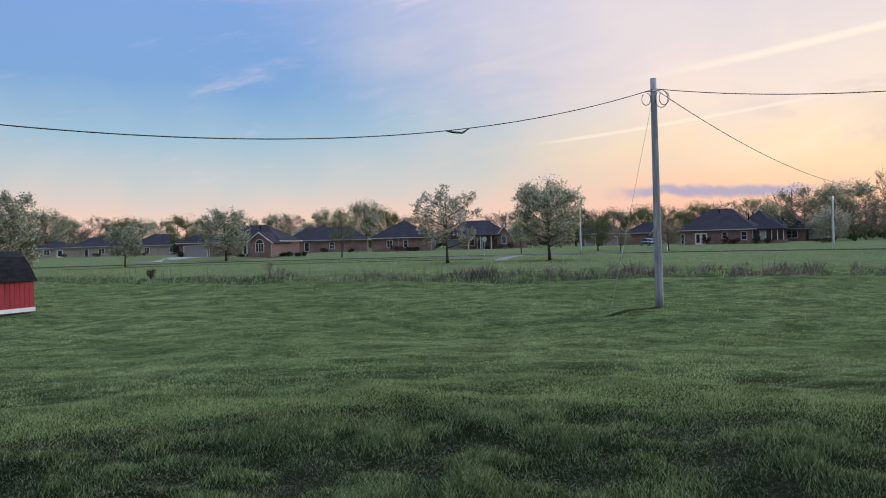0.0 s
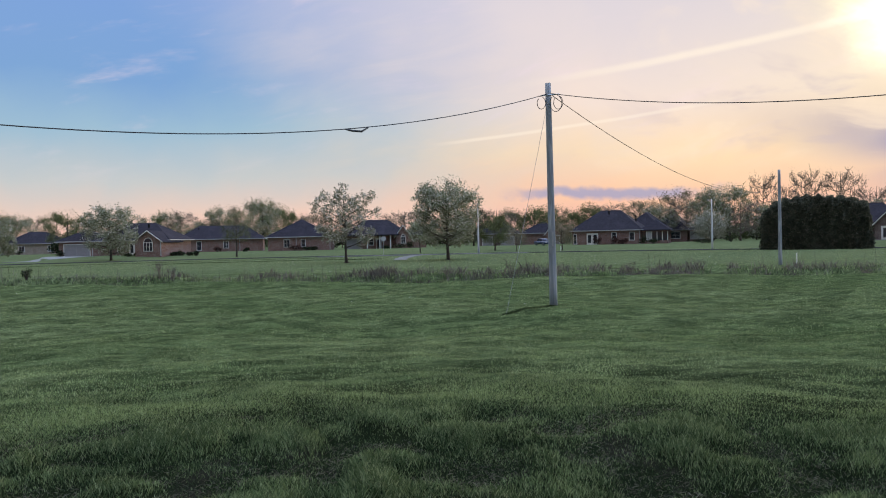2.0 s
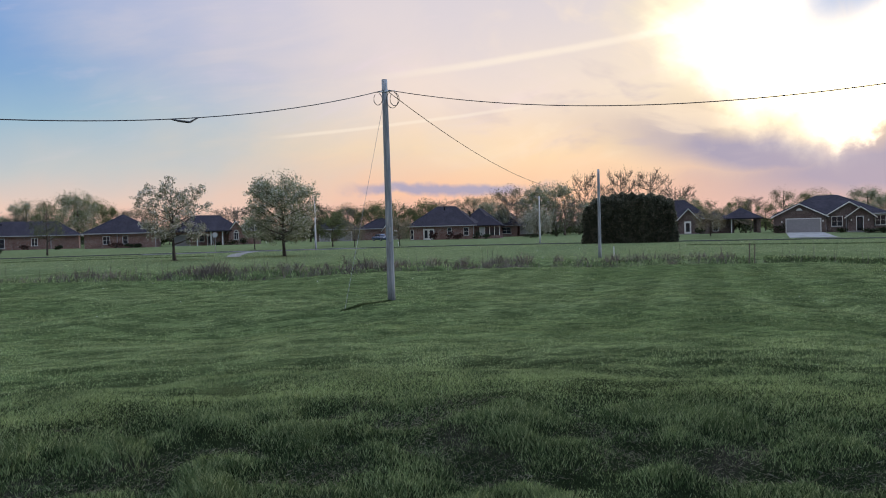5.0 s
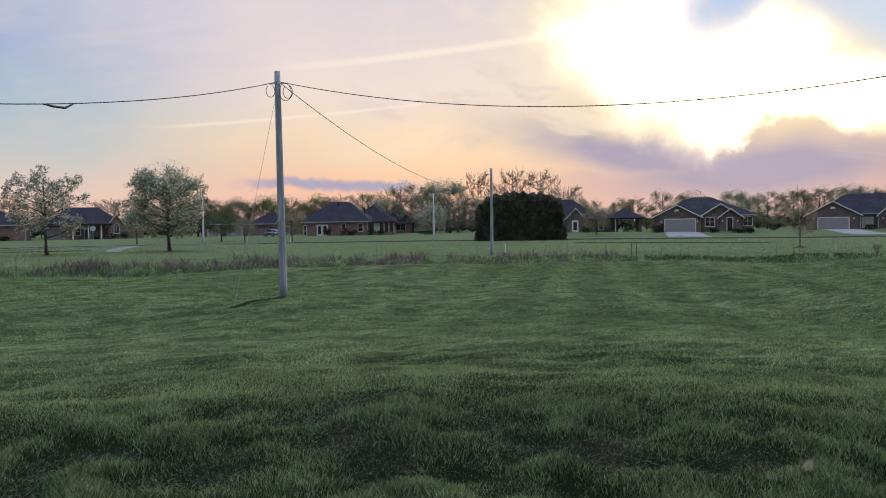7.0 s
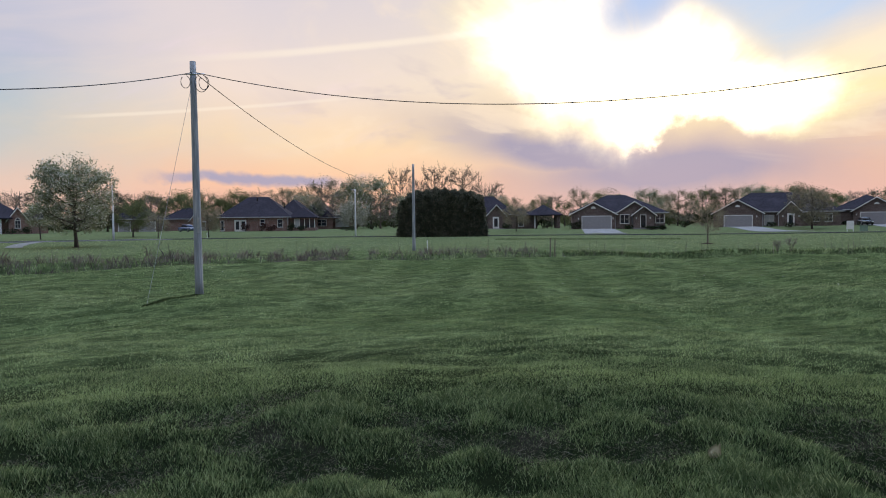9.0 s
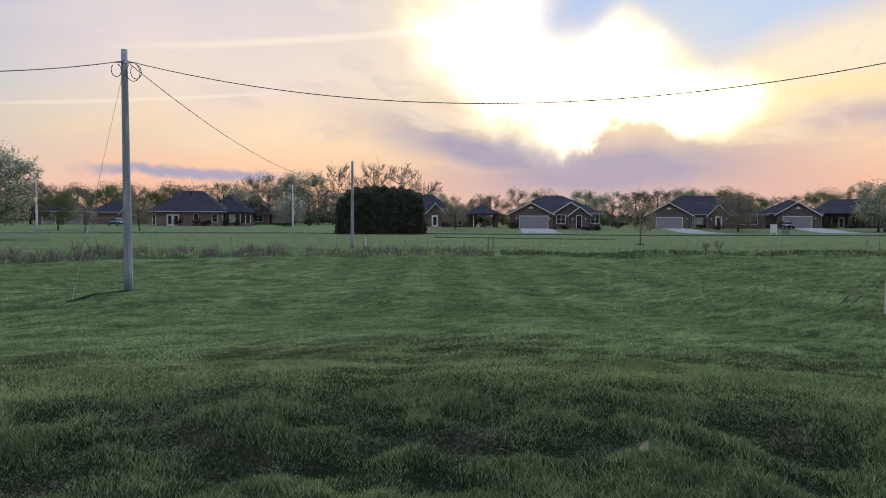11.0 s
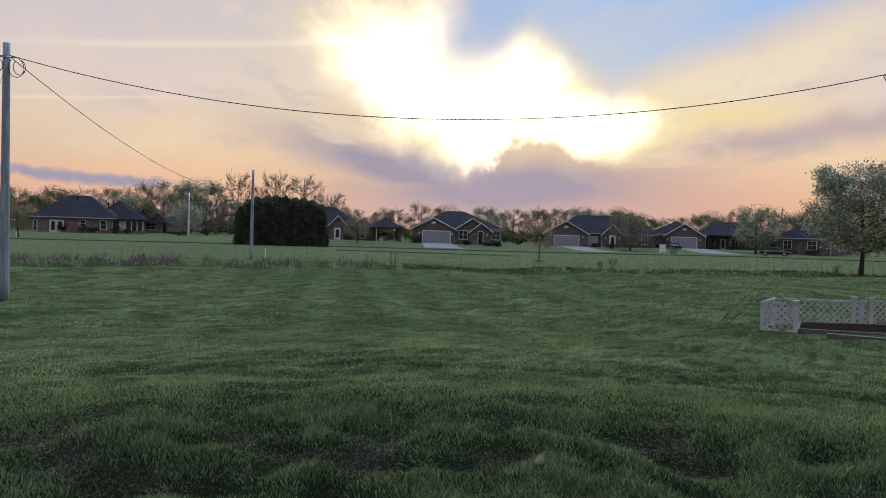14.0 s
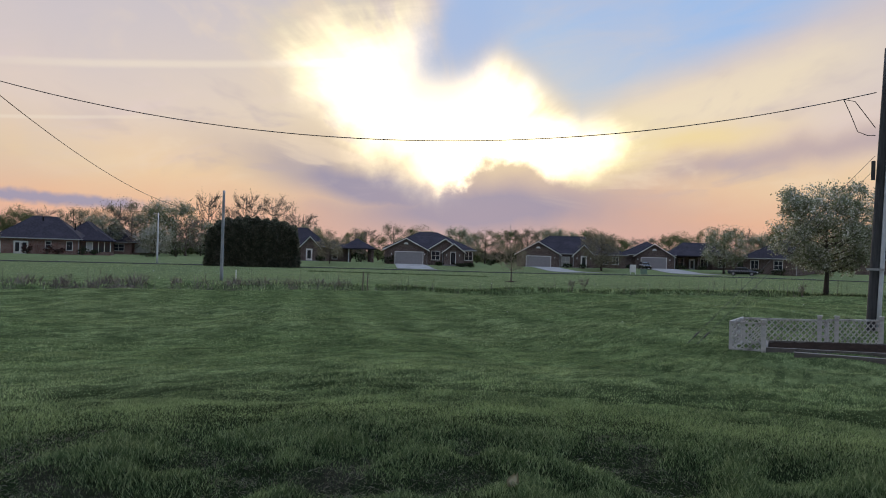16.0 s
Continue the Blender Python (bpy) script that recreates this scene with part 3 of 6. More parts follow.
P1_AZ, P1_D, P1_H = -14.36, 24.9, 7.5
pole_1 = wooden_pole("utility_pole", P1_AZ, P1_D, P1_H, 0.135, 0.095, -0.05, POLE_WOOD, "weathered grey wooden utility pole standing on the lawn")
part("cap", boxes((-0.14, 0.04, -0.02, 0.02, P1_H - 0.35, P1_H - 0.31)), METAL, pole_1)
bm = bmesh.new()
tube(bm, [(-0.33, 0, P1_H - 0.42), (-0.05, -0.1, P1_H - 0.42), (0.3, 0, P1_H - 0.38)], [0.02] * 3, 6)
part("bolt", bm, METAL, pole_1)
for k, (px, r) in enumerate(((0.28, 0.22), (0.2, 0.28), (-0.28, 0.2))):
    bm = bmesh.new()
    tube(bm, [(px + r * 0.7 * math.sin(a), -0.12, P1_H - 0.62 - r * 0.3 + r * math.cos(a)) for a in np.linspace(0.3, 5.6, 18)], [0.012] * 18, 5)
    part("cable_loop", bm, CABLE, pole_1)
part("tag", boxes((-0.02, 0.05, -0.14, -0.115, 2.0, 2.5)), METAL, pole_1)

P2_AZ, P2_D, P2_H = -30.65, 63.0, 7.45
pole_2 = wooden_pole("utility_pole", P2_AZ, P2_D, P2_H, 0.15, 0.10, 0.0, POLE_WOOD, "weathered grey wooden utility pole beyond the ditch")
part("insulator", boxes((-0.05, 0.05, -0.16, -0.1, P2_H - 0.4, P2_H - 0.25)), METAL, pole_2)

P3_AZ, P3_D, P3_H = -78.05, 22.5, 7.5
pole_3 = wooden_pole("utility_pole", P3_AZ, P3_D, P3_H, 0.135, 0.10, 0.27, POLE_DARK, "dark wooden utility pole with a pale conduit beside the garden bed")
bm = bmesh.new()
tube(bm, [(0.16 + 0.25 * z / P3_H, -0.08, z) for z in np.linspace(-0.2, 5.0, 6)], [0.055] * 6, 8)
part("conduit", bm, PVC, pole_3, "pale grey plastic conduit", True)
part("meter_box", boxes((-0.08, 0.02, -0.17, -0.08, 4.0, 4.5)), CABLE, pole_3, "dark metal box")
part("strap", boxes((-0.14, 0.28, -0.2, -0.16, 1.6, 1.66)), METAL, pole_3)


def top_of(az, d, down):
    p = on_ground(az, d)
    return Vector((p.x, p.y, p.z + down))


t1, t2, t3 = polar(P1_AZ + 0.03, P1_D, 7.27), polar(P2_AZ, P2_D, 5.9), polar(P3_AZ, P3_D, 7.1)
LEFT_END = polar(75, 20, 7.0)
left_run = sagging(t1, LEFT_END, 2.4, 60)
wire("overhead_cable", left_run, 0.013, "black twisted overhead cable with a splice, running from the grey pole")
wire("overhead_cable", sagging(t1, t3, 1.6, 60), 0.013, "black twisted overhead cable between two poles")
wire("overhead_cable", sagging(t1, t2, 1.45), 0.014, "thin black overhead cable sagging to the far pole")
guy_foot = on_ground(-10.68, 22.5)
wire("guy_wire", [t1, guy_foot], 0.0065, "thin steel guy wire anchored in the lawn", 4, POLE_WOOD)
# splice hanging in the cable
s = min(range(len(left_run)), key=lambda k: abs(math.degrees(math.atan2(-left_run[k].x, left_run[k].y)) - 0.9))
c, e = left_run[s], (left_run[s + 1] - left_run[s]).normalized()
bm = bmesh.new()
tube(bm, [c - e * 0.35, c - e * 0.1 - Vector((0, 0, 0.10)), c + e * 0.2 - Vector((0, 0, 0.06)), c + e * 0.45], [0.016, 0.03, 0.03, 0.016], 6)
tagged(part("cable_splice", bm, CABLE), "dark splice hanging in the overhead cable", "cable splice")
# service drop and stays on the dark pole
bm = bmesh.new()
drop = sagging(t1, t3, 1.6, 60)[-3]
tube(bm, [drop, drop.lerp(t3, 0.35) - Vector((0, 0, 0.12)), drop.lerp(t3, 0.65) - Vector((0, 0, 0.5)), t3 - Vector((0, 0, 0.95))], [0.011] * 4, 5)
tagged(part("drip_loop", bm, CABLE), "black cable loop hanging from the dark pole", "cable")
bm = bmesh.new()
tube(bm, [drop - Vector((0, 0, 0.01)), drop.lerp(t3, 0.2) - Vector((0, 0, 0.4)), drop.lerp(t3, 0.45) - Vector((0, 0, 0.95)), drop.lerp(t3, 0.75) - Vector((0, 0, 1.1)), t3 - Vector((0, 0, 1.15))], [0.011] * 5, 5)
tagged(part("drip_loop", bm, CABLE), "black cable loop hanging lower from the dark pole", "cable")
for z, az, d in ((5.4, -66.2, 18.0), (5.05, -66.9, 17.7)):
    foot, head = on_ground(az, d), polar(P3_AZ, P3_D, z)
    stay = wire("guy_wire", [head, foot], 0.006, "thin steel guy wire anchored in the lawn beside the bed", 4)
    bm = bmesh.new()
    tube(bm, [foot.lerp(head, f) for f in (-0.01, 0.035)], [0.008, 0.008], 6)
    part("anchor_rod", bm, POLE_DARK, stay)
    bm = bmesh.new()
    tube(bm, [foot.lerp(head, f) for f in (0.03, 0.036, 0.052, 0.058)], [0.01, 0.018, 0.018, 0.008], 8)
    part("clamp", bm, CABLE, stay)

# ---- plants ----
def leaves_at(rng, centres, size, flat=0.0):
    """Small rhombic leaf clumps at the given places, turned at random."""
    n = len(centres)
    u = rng.normal(size=(n, 3))
    u[:, 2] *= 1 - flat
    u /= np.linalg.norm(u, axis=1, keepdims=True)
    w = rng.normal(size=(n, 3))
    v = np.cross(u, w)
    v /= np.linalg.norm(v, axis=1, keepdims=True)
    s = size * rng.uniform(0.6, 1.4, (n, 1))
    verts = np.stack([centres + u * s, centres + v * s * 0.55, centres - u * s, centres - v * s * 0.55], 1).reshape(-1, 3)
    return verts, np.arange(4 * n).reshape(-1, 4)


def grow(seed, h, w, clear, limbs=11, forks=5, twigs=4, lift=0.5):
    """Branches of a tree as (points, radii) and the places of its twig ends."""
    rng = random.Random(seed)
    stems, ends = [], []
    r0 = 0.011 * h + 0.012 * w
    lean = rng.uniform(-0.03, 0.03)
    trunk = [Vector((lean * z + 0.04 * math.sin(z * 1.3 + seed), 0.03 * math.sin(z + seed), z)) for z in np.linspace(-0.25, h * 0.8, 9)]
    stems.append((trunk, [r0 * (1.25 if k == 0 else 1) * (1 - 0.85 * k / 8) for k in range(9)], 8))
    mid = clear + (h - clear) * 0.42

    def inside(d):
        """Distance from the crown's middle to its skin along d."""
        up = (h - mid) if d.z > 0 else (mid - clear) * 1.05
        return 1.0 / math.sqrt((d.x * d.x + d.y * d.y) / (w / 2) ** 2 + (d.z / up) ** 2)

    for k in range(limbs):
        a = k * 2.39996 + rng.uniform(-0.4, 0.4)
        f = (k + 0.5) / limbs
        z0 = clear * 0.95 + (h * 0.68 - clear) * f
        start = Vector((lean * z0, 0, z0))
        rise = -0.6 + 1.65 * f + rng.uniform(-0.15, 0.15) + (lift - 0.5)
        d = Vector((math.cos(a), math.sin(a), rise)).normalized()
        tip = Vector((0, 0, mid)) + d * inside(d) * rng.uniform(0.82, 1.02)
        bend = Vector((0, 0, 0.12 * (tip - start).length))
        pts = [start.lerp(tip, q) - bend * 4 * q * (1 - q) * 0.5 for q in (0, 0.25, 0.5, 0.75, 1)]
        rl = r0 * 0.42 * (1 - 0.4 * f)
        stems.append((pts, [rl, rl * 0.8, rl * 0.55, rl * 0.35, rl * 0.12], 5))
        ends += [pts[3], pts[4]]
        for j in range(forks):
            q = 0.3 + 0.62 * (j + rng.random()) / forks
            s = start.lerp(tip, q) - bend * 4 * q * (1 - q) * 0.5
            e = Vector((rng.gauss(0, 1), rng.gauss(0, 1), rng.gauss(0.35, 0.7))).normalized()
            e = (e + d * 0.9).normalized()
            t = s + e * (tip - start).length * rng.uniform(0.25, 0.5)
            off = t - Vector((0, 0, mid))
            if off.length > inside(off.normalized()) * 1.04:
                t = Vector((0, 0, mid)) + off.normalized() * inside(off.normalized()) * rng.uniform(0.9, 1.04)
            stems.append(([s, s.lerp(t, 0.5) + Vector((0, 0, 0.05)), t], [rl * 0.35, rl * 0.22, rl * 0.06], 4))
            ends.append(t)
            for i in range(twigs):
                g = s.lerp(t, rng.uniform(0.3, 1.0))
                v = Vector((rng.gauss(0, 1), rng.gauss(0, 1), rng.gauss(0.5, 0.7))).normalized() * rng.uniform(0.3, 0.75) * w * 0.14
                stems.append(([g, g + v * 0.55, g + v + Vector((0, 0, 0.04))], [rl * 0.12, rl * 0.08, rl * 0.03], 3))
                ends += [g + v, g + v * 0.55]
    return stems, ends


def make_tree(name, m, seed, h, w, clear, leaf, size, per_end, label, bark=None, limbs=11, forks=5, twigs=4, spread=0.32, fill=0, category="tree", group="", stout=0.0):
    t = thing(name, m, label, category, group)
    stems, ends = grow(seed, h, w, clear, limbs, forks, twigs)
    bm = bmesh.new()
    tube(bm, *stems[0])
    part("trunk", bm, bark or BARK, t, smooth=True)
    bm = bmesh.new()
    for p, radii, sides in stems[1:]:
        tube(bm, p, [max(q, stout) for q in radii], sides)
    part("branch_work", bm, bark or BARK, t, smooth=True)
    if per_end:
        rng = np.random.default_rng(seed)
        e = np.array([tuple(p) for p in ends])
        c = np.repeat(e, per_end, axis=0) + rng.normal(size=(len(e) * per_end, 3)) * spread
        if fill:
            d = rng.normal(size=(fill, 3))
            d /= np.linalg.norm(d, axis=1, keepdims=True)
            mid = clear + (h - clear) * 0.45
            d = d * np.array([w / 2, w / 2, (h - clear) * 0.5]) * rng.uniform(0.3, 0.95, (fill, 1)) ** 0.5 + np.array([0, 0, mid])
            c = np.vstack([c, d])
        c = c[c[:, 2] > clear * 0.8]
        quick("crown", *leaves_at(rng, c, size), leaf, t)
    return t


def make_bush(name, m, seed, w, h, leaf, n, size, label, category="shrub", depth=None, group=""):
    """A shrub: stems inside, leaf clumps in uneven lobes outside."""
    t = thing(name, m, label, category, group)
    rng = np.random.default_rng(seed)
    depth = depth or w
    bm = bmesh.new()
    for k in range(7):
        a = k * 0.9 + seed
        tube(bm, [(0, 0, -0.1), (w * 0.15 * math.cos(a), depth * 0.15 * math.sin(a), h * 0.4), (w * 0.33 * math.cos(a), depth * 0.33 * math.sin(a), h * 0.75)], [0.05, 0.03, 0.01], 4)
    part("stem_work", bm, BARK, t)
    lobes = rng.uniform(-1, 1, (9, 3)) * np.array([w * 0.34, depth * 0.34, h * 0.2]) + np.array([0, 0, h * 0.5])
    pick = rng.integers(0, 9, n)
    d = rng.normal(size=(n, 3))
    d /= np.linalg.norm(d, axis=1, keepdims=True)
    c = lobes[pick] + d * np.array([w * 0.26, depth * 0.26, h * 0.34]) * rng.uniform(0.55, 1.0, (n, 1))
    c[:, 2] = np.abs(c[:, 2])
    quick("foliage", *leaves_at(rng, c, size), leaf, t)
    return t


# lawn and garden trees
make_tree("blossom_tree", place(1.76, 80), 3, 9.3, 7.3, 1.6, BLOSSOM_PALE, 0.09, 11, "open-crowned pear tree in fading white blossom on the far lawn", limbs=18, forks=6, twigs=3, spread=0.13)
make_tree("blossom_tree", place(-6.19, 82), 8, 10.3, 7.6, 1.5, PEAR, 0.085, 19, "round pear tree with young leaves and blossom on the far lawn", limbs=26, forks=7, twigs=3, fill=3000, spread=0.17)
make_tree("blossom_tree", place(-75.3, 58), 12, 8.6, 7.3, 1.5, PEAR, 0.075, 18, "broad pear tree full of white blossom beside the ditch", limbs=28, forks=8, twigs=3, fill=4000, spread=0.16)
make_tree("blossom_tree", place(33.9, 74), 21, 10.0, 7.8, 0.5, PEAR, 0.09, 16, "large pear tree in dense white blossom behind the shed", limbs=24, forks=8, twigs=3, spread=0.15)
make_tree("blossom_tree", place(25.7, 104), 5, 6.0, 4.8, 1.2, BLOSSOM, 0.09, 9, "small round pear tree on the far lawn", limbs=18, forks=6, twigs=3, spread=0.14)
make_tree("blossom_tree", place(18.7, 127), 31, 9.9, 8.9, 0.9, PEAR, 0.11, 13, "dense pear tree in leaf and blossom before a brick house", limbs=22, forks=7, twigs=3, fill=800, spread=0.18)
make_tree("spring_tree", place(10.0, 130), 17, 9.2, 5.6, 2.0, SPRING, 0.086, 5, "slender tree with thin spring leaves before a brick house", limbs=12, forks=5)
make_tree("young_tree", place(-52.9, 72), 44, 4.5, 3.3, 1.0, BUD, 0.040, 7, "young tree with tawny buds in a ring of dark mulch", limbs=13, forks=5, twigs=4, spread=0.16, bark=BARK_PALE)
make_tree("budding_tree", place(-59.8, 136), 9, 8.2, 7.2, 0.8, BUD, 0.092, 13, "round tree with russet spring leaves beside a house", limbs=13, forks=6, fill=1100)
make_tree("spring_tree", place(-68.6, 138), 27, 9.4, 8.0, 1.2, BLOSSOM, 0.099, 14, "tall pale green tree in front of a brick house", limbs=14, forks=6, fill=1300)
make_tree("budding_tree", place(-15.1, 124), 14, 5.2, 4.2, 1.0, BUD, 0.079, 11, "small tawny tree before a brick house", limbs=10, forks=5, fill=250)
make_tree("blossom_tree", place(-25.9, 148), 19, 6.6, 6.8, 0.8, BLOSSOM_PALE, 0.099, 14, "rounded blossoming tree beside the brick houses", limbs=12, forks=5, fill=1100)
make_tree("budding_tree", place(-38.7, 126), 23, 4.8, 5.2, 1.2, BUD, 0.073, 11, "low spreading tree with yellow-green buds before a porch", limbs=10, forks=5, fill=250)
make_tree("budding_tree", place(-11.6, 122), 29, 4.6, 3.6, 0.9, BUD, 0.066, 7, "small thin tree with pinkish buds", limbs=10, forks=4)
make_tree("spring_tree", place(-9.9, 132), 37, 7.2, 5.6, 1.0, SPRING, 0.092, 13, "bushy tree with fresh green leaves before a house", limbs=12, forks=5, fill=750)
make_tree("blossom_tree", place(-4.0, 126), 39, 6.2, 4.4, 1.6, BLOSSOM, 0.086, 11, "small blossoming tree before a brick house", limbs=10, forks=5, fill=300)

# tree line behind the houses: a few kinds, each repeated at different sizes
SKYLINE = [(40, 3.4), (34, 3.4), (30, 3.0), (26, 2.3), (20, 2.4), (14, 2.6), (8, 3.2), (3, 2.5), (-4, 2.4), (-10, 2.6), (-16, 3.0), (-20, 2.8), (-24, 3.8), (-27.6, 4.1),
           (-28.6, 2.5), (-36.5, 2.3), (-40, 2.2), (-44, 2.4), (-50, 2.4), (-54, 2.3), (-60, 2.2), (-65, 1.9), (-68, 2.6), (-72, 3.4), (-80, 3.8)]
kinds = []
for k, (leaf, per, fill, limbs, label, cat) in enumerate([
        (SPRING, 5, 1200, 11, "leafing tree in the line behind the houses", "spring_tree"), (BLOSSOM, 5, 1200, 11, "grey-green blossoming tree in the line behind the houses", "blossom_tree"),
        (BUD, 2, 200, 14, "budding tree in the line behind the houses", "budding_tree"), (BUD, 0.5, 0, 18, "bare-branched tree in the line behind the houses", "bare_tree"),
        (SPRING, 3, 300, 11, "thin-crowned leafing tree in the line behind the houses", "spring_tree"), (CONIFER, 5, 2400, 11, "dark evergreen tree in the line behind the houses", "evergreen_tree")]):
    kinds.append(make_tree(cat, place(37 - k * 2.1, 285), 60 + k, 10.0, 8.0, 0.7, leaf, 0.04 if per < 1 else 0.095, 3 if per < 1 else int(per * 5), label, BARK_PALE if per < 1 else BARK, limbs=limbs, forks=7 if per < 1 else 5, twigs=5 if per < 1 else 3, spread=0.3, fill=fill * 3, stout=0.026 if per < 1 else 0.014, group="trees behind the houses"))
rng = random.Random(5)
az = 41.0
while az > -86:
    az -= rng.uniform(0.6, 1.25)
    top = np.interp(-az, [-a for a, _ in SKYLINE], [e for _, e in SKYLINE])
    d = rng.uniform(172, 235) + (70 if az > 22 else 0)
    h = (d * math.tan(radians(top)) + 1.6) * rng.choice((0.8, 0.9, 1.0, 1.1, 1.2))
    kind = rng.choices(range(6), (3.5, 3.5, 3, 5.5, 3, 0.5))[0]
    s = h / 10.0
    copy_thing(kinds[kind], place(az, d, rng.uniform(0, 360)) @ Matrix.Diagonal((s * rng.uniform(0.8, 1.15), s * rng.uniform(0.8, 1.15), s, 1)))
for az, d, h, w in ((-29.6, 190, 19.5, 7.0), (-32.3, 195, 20.5, 8.6), (-34.5, 188, 19.0, 11.0), (-36.6, 192, 14.5, 8.0), (-31.1, 205, 16.5, 8.0)):
    copy_thing(kinds[3], place(az, d, 53 * az) @ Matrix.Diagonal((w / 8, w / 8, h / 10, 1)))
low = make_bush("shrub", place(38, 255), 70, 7.0, 4.0, SHRUB, 900, 0.28, "low dark scrub behind the houses", group="scrub behind the houses")
low2 = make_bush("shrub", place(36.5, 258), 71, 7.0, 4.2, SPRING, 900, 0.28, "low green scrub behind the houses", group="scrub behind the houses")
az = 40.0
while az > -86:
    az -= rng.uniform(0.7, 1.2)
    s = rng.uniform(0.7, 1.2)
    copy_thing(rng.choice((low, low, low2)), place(az, rng.uniform(188, 225) + (60 if az > 22 else 0), rng.uniform(0, 360)) @ Matrix.Diagonal((s * 1.1, s * 1.1, s, 1)))


# the great clipped hedge
def build_hedge():
    t = thing("hedge", place(-32.95, 105), "tall dense dark evergreen hedge clipped to a rounded block", "hedge")
    w, dep, h, n = 12.5, 5.0, 9.4, 46000
    rng = np.random.default_rng(4)
    q = rng.uniform(-1, 1, (n, 3))
    side = rng.integers(0, 5, n)
    for k in range(5):
        on = side == k
        q[on, (0, 0, 1, 1, 2)[k]] = (1, -1, 1, -1, 1)[k]
    q = q / (np.abs(q) ** 3.6).sum(1, keepdims=True) ** (1 / 3.6)
    lump = 0.05 * np.sin(q[:, :1] * 9 + q[:, 1:2] * 4) * np.sin(q[:, 2:] * 5 + q[:, :1] * 3) + 0.03 * np.sin(q[:, :1] * 31) + rng.normal(size=(n, 1)) * 0.018
    p = q * (0.97 + lump)
    c = p * np.array([w / 2, dep / 2, h / 2]) + np.array([0, 0, 6.65 - h / 2])
    c = c[c[:, 2] > -0.1]
    quick("foliage", *leaves_at(rng, c, 0.16), CONIFER, t)
    bm = bmesh.new()
    bmesh.ops.create_cube(bm, size=1.0)
    bmesh.ops.subdivide_edges(bm, edges=bm.edges[:], cuts=9, use_grid_fill=True)
    for v in bm.verts:
        p = v.co * 2
        s = (abs(p.x) ** 3.6 + abs(p.y) ** 3.6 + abs(p.z) ** 3.6) ** (1 / 3.6)
        p = p / max(s, 0.01) * 0.93 if s > 0.5 else p
        v.co = Vector((p.x * w / 2, p.y * dep / 2, max(p.z * h / 2 + 6.65 - h / 2, -0.3)))
    part("core", bm, CONIFER, t, smooth=True)
    bm = bmesh.new()
    for k in range(6):
        tube(bm, [(-5.2 + 2.08 * k, 0, -0.2), (-5.2 + 2.08 * k, 0, 3.0)], [0.14, 0.08], 7)
    part("trunk_row", bm, BARK, t)


build_hedge()


# weeds along the ditch
def blades(rng, x, y, z, length, width, lean, name, mat, label, category, flat=False):
    n = len(x)
    a = rng.uniform(0, 2 * np.pi, n)
    side = np.stack([np.cos(a), np.sin(a), np.zeros(n)], -1) * (width / 2)[:, None]
    b = rng.uniform(0, 2 * np.pi, n)
    top = np.stack([np.cos(b) * lean * length, np.sin(b) * lean * length, length], -1)
    foot = np.stack([x, y, z - 0.01], -1)
    if flat:
        verts = np.stack([foot - side, foot + side, foot + top], 1).reshape(-1, 3)
        return tagged(quick(name, verts, np.arange(3 * n).reshape(-1, 3), mat), label, category, kind="stuff")
    half = foot + top * np.array([0.4, 0.4, 0.62])
    verts = np.stack([foot - side, foot + side, half + side * 0.7, foot + top, half - side * 0.7], 1).reshape(-1, 3)
    k = np.arange(n)[:, None] * 5
    ob = quick(name, verts, np.concatenate([k, k + 1, k + 2, k + 3, k + 4], 1), mat)
    return tagged(ob, label, category, kind="stuff")


def along_ditch(rng, n, lo, hi):
    """Places beside the ditch, between two distances from its line."""
    pts = np.array(DITCH, dtype=float)[1:-1]
    seg = np.diff(pts, axis=0)
    run = np.r_[0, np.cumsum(np.hypot(*seg.T))]
    s = rng.uniform(0, run[-1], n)
    x, y = np.interp(s, run, pts[:, 0]), np.interp(s, run, pts[:, 1])
    k = np.clip(np.searchsorted(run, s) - 1, 0, len(seg) - 1)
    nx, ny = -seg[k, 1], seg[k, 0]
    l = np.hypot(nx, ny)
    off = rng.uniform(lo, hi, n)
    return x + nx / l * off, y + ny / l * off


rng = np.random.default_rng(11)
x, y = along_ditch(rng, 60000, -0.6, 4.2)
az = np.degrees(np.arctan2(-x, y))
clump = np.sin(x * 0.9 + 1.3) * np.sin(y * 1.1 + x * 0.35) + 0.6 * np.sin(x * 2.7 - y * 1.9)
brown = np.interp(-az, [-32, -24, -12, 0, 16, 26, 40, 46, 80], [0.15, 0.2, 0.5, 1.0, 1.0, 0.9, 0.5, 0.10, 0.08])
keep = (rng.random(len(x)) < brown * np.clip(0.55 + 0.45 * clump, 0.08, 1)) & (np.abs(az + 22) < 64)
x, y, clump, brown = x[keep], y[keep], clump[keep], brown[keep]
n = len(x)
blades(rng, x, y, ground_height(x, y), rng.uniform(0.22, 0.62, n) * (0.8 + 0.35 * clump) * (0.6 + 0.6 * brown), np.full(n, 0.03), 0.5, "ditch_weeds", DEAD, "dead brown weeds standing in the ditch", "weeds")
x, y = along_ditch(rng, 24000, -1.2, 3.0)
keep = np.abs(np.degrees(np.arctan2(-x, y)) + 22) < 64
x, y = x[keep], y[keep]
n = len(x)
blades(rng, x, y, ground_height(x, y), rng.uniform(0.1, 0.28, n), np.full(n, 0.04), 0.5, "ditch_grass", BLADES, "rough green grass on the ditch banks", "grass")
# paler, shorter blades along the ditch's near lip
x, y = along_ditch(rng, 30000, -2.3, -1.7)
keep = np.abs(np.degrees(np.arctan2(-x, y)) + 30) < 50
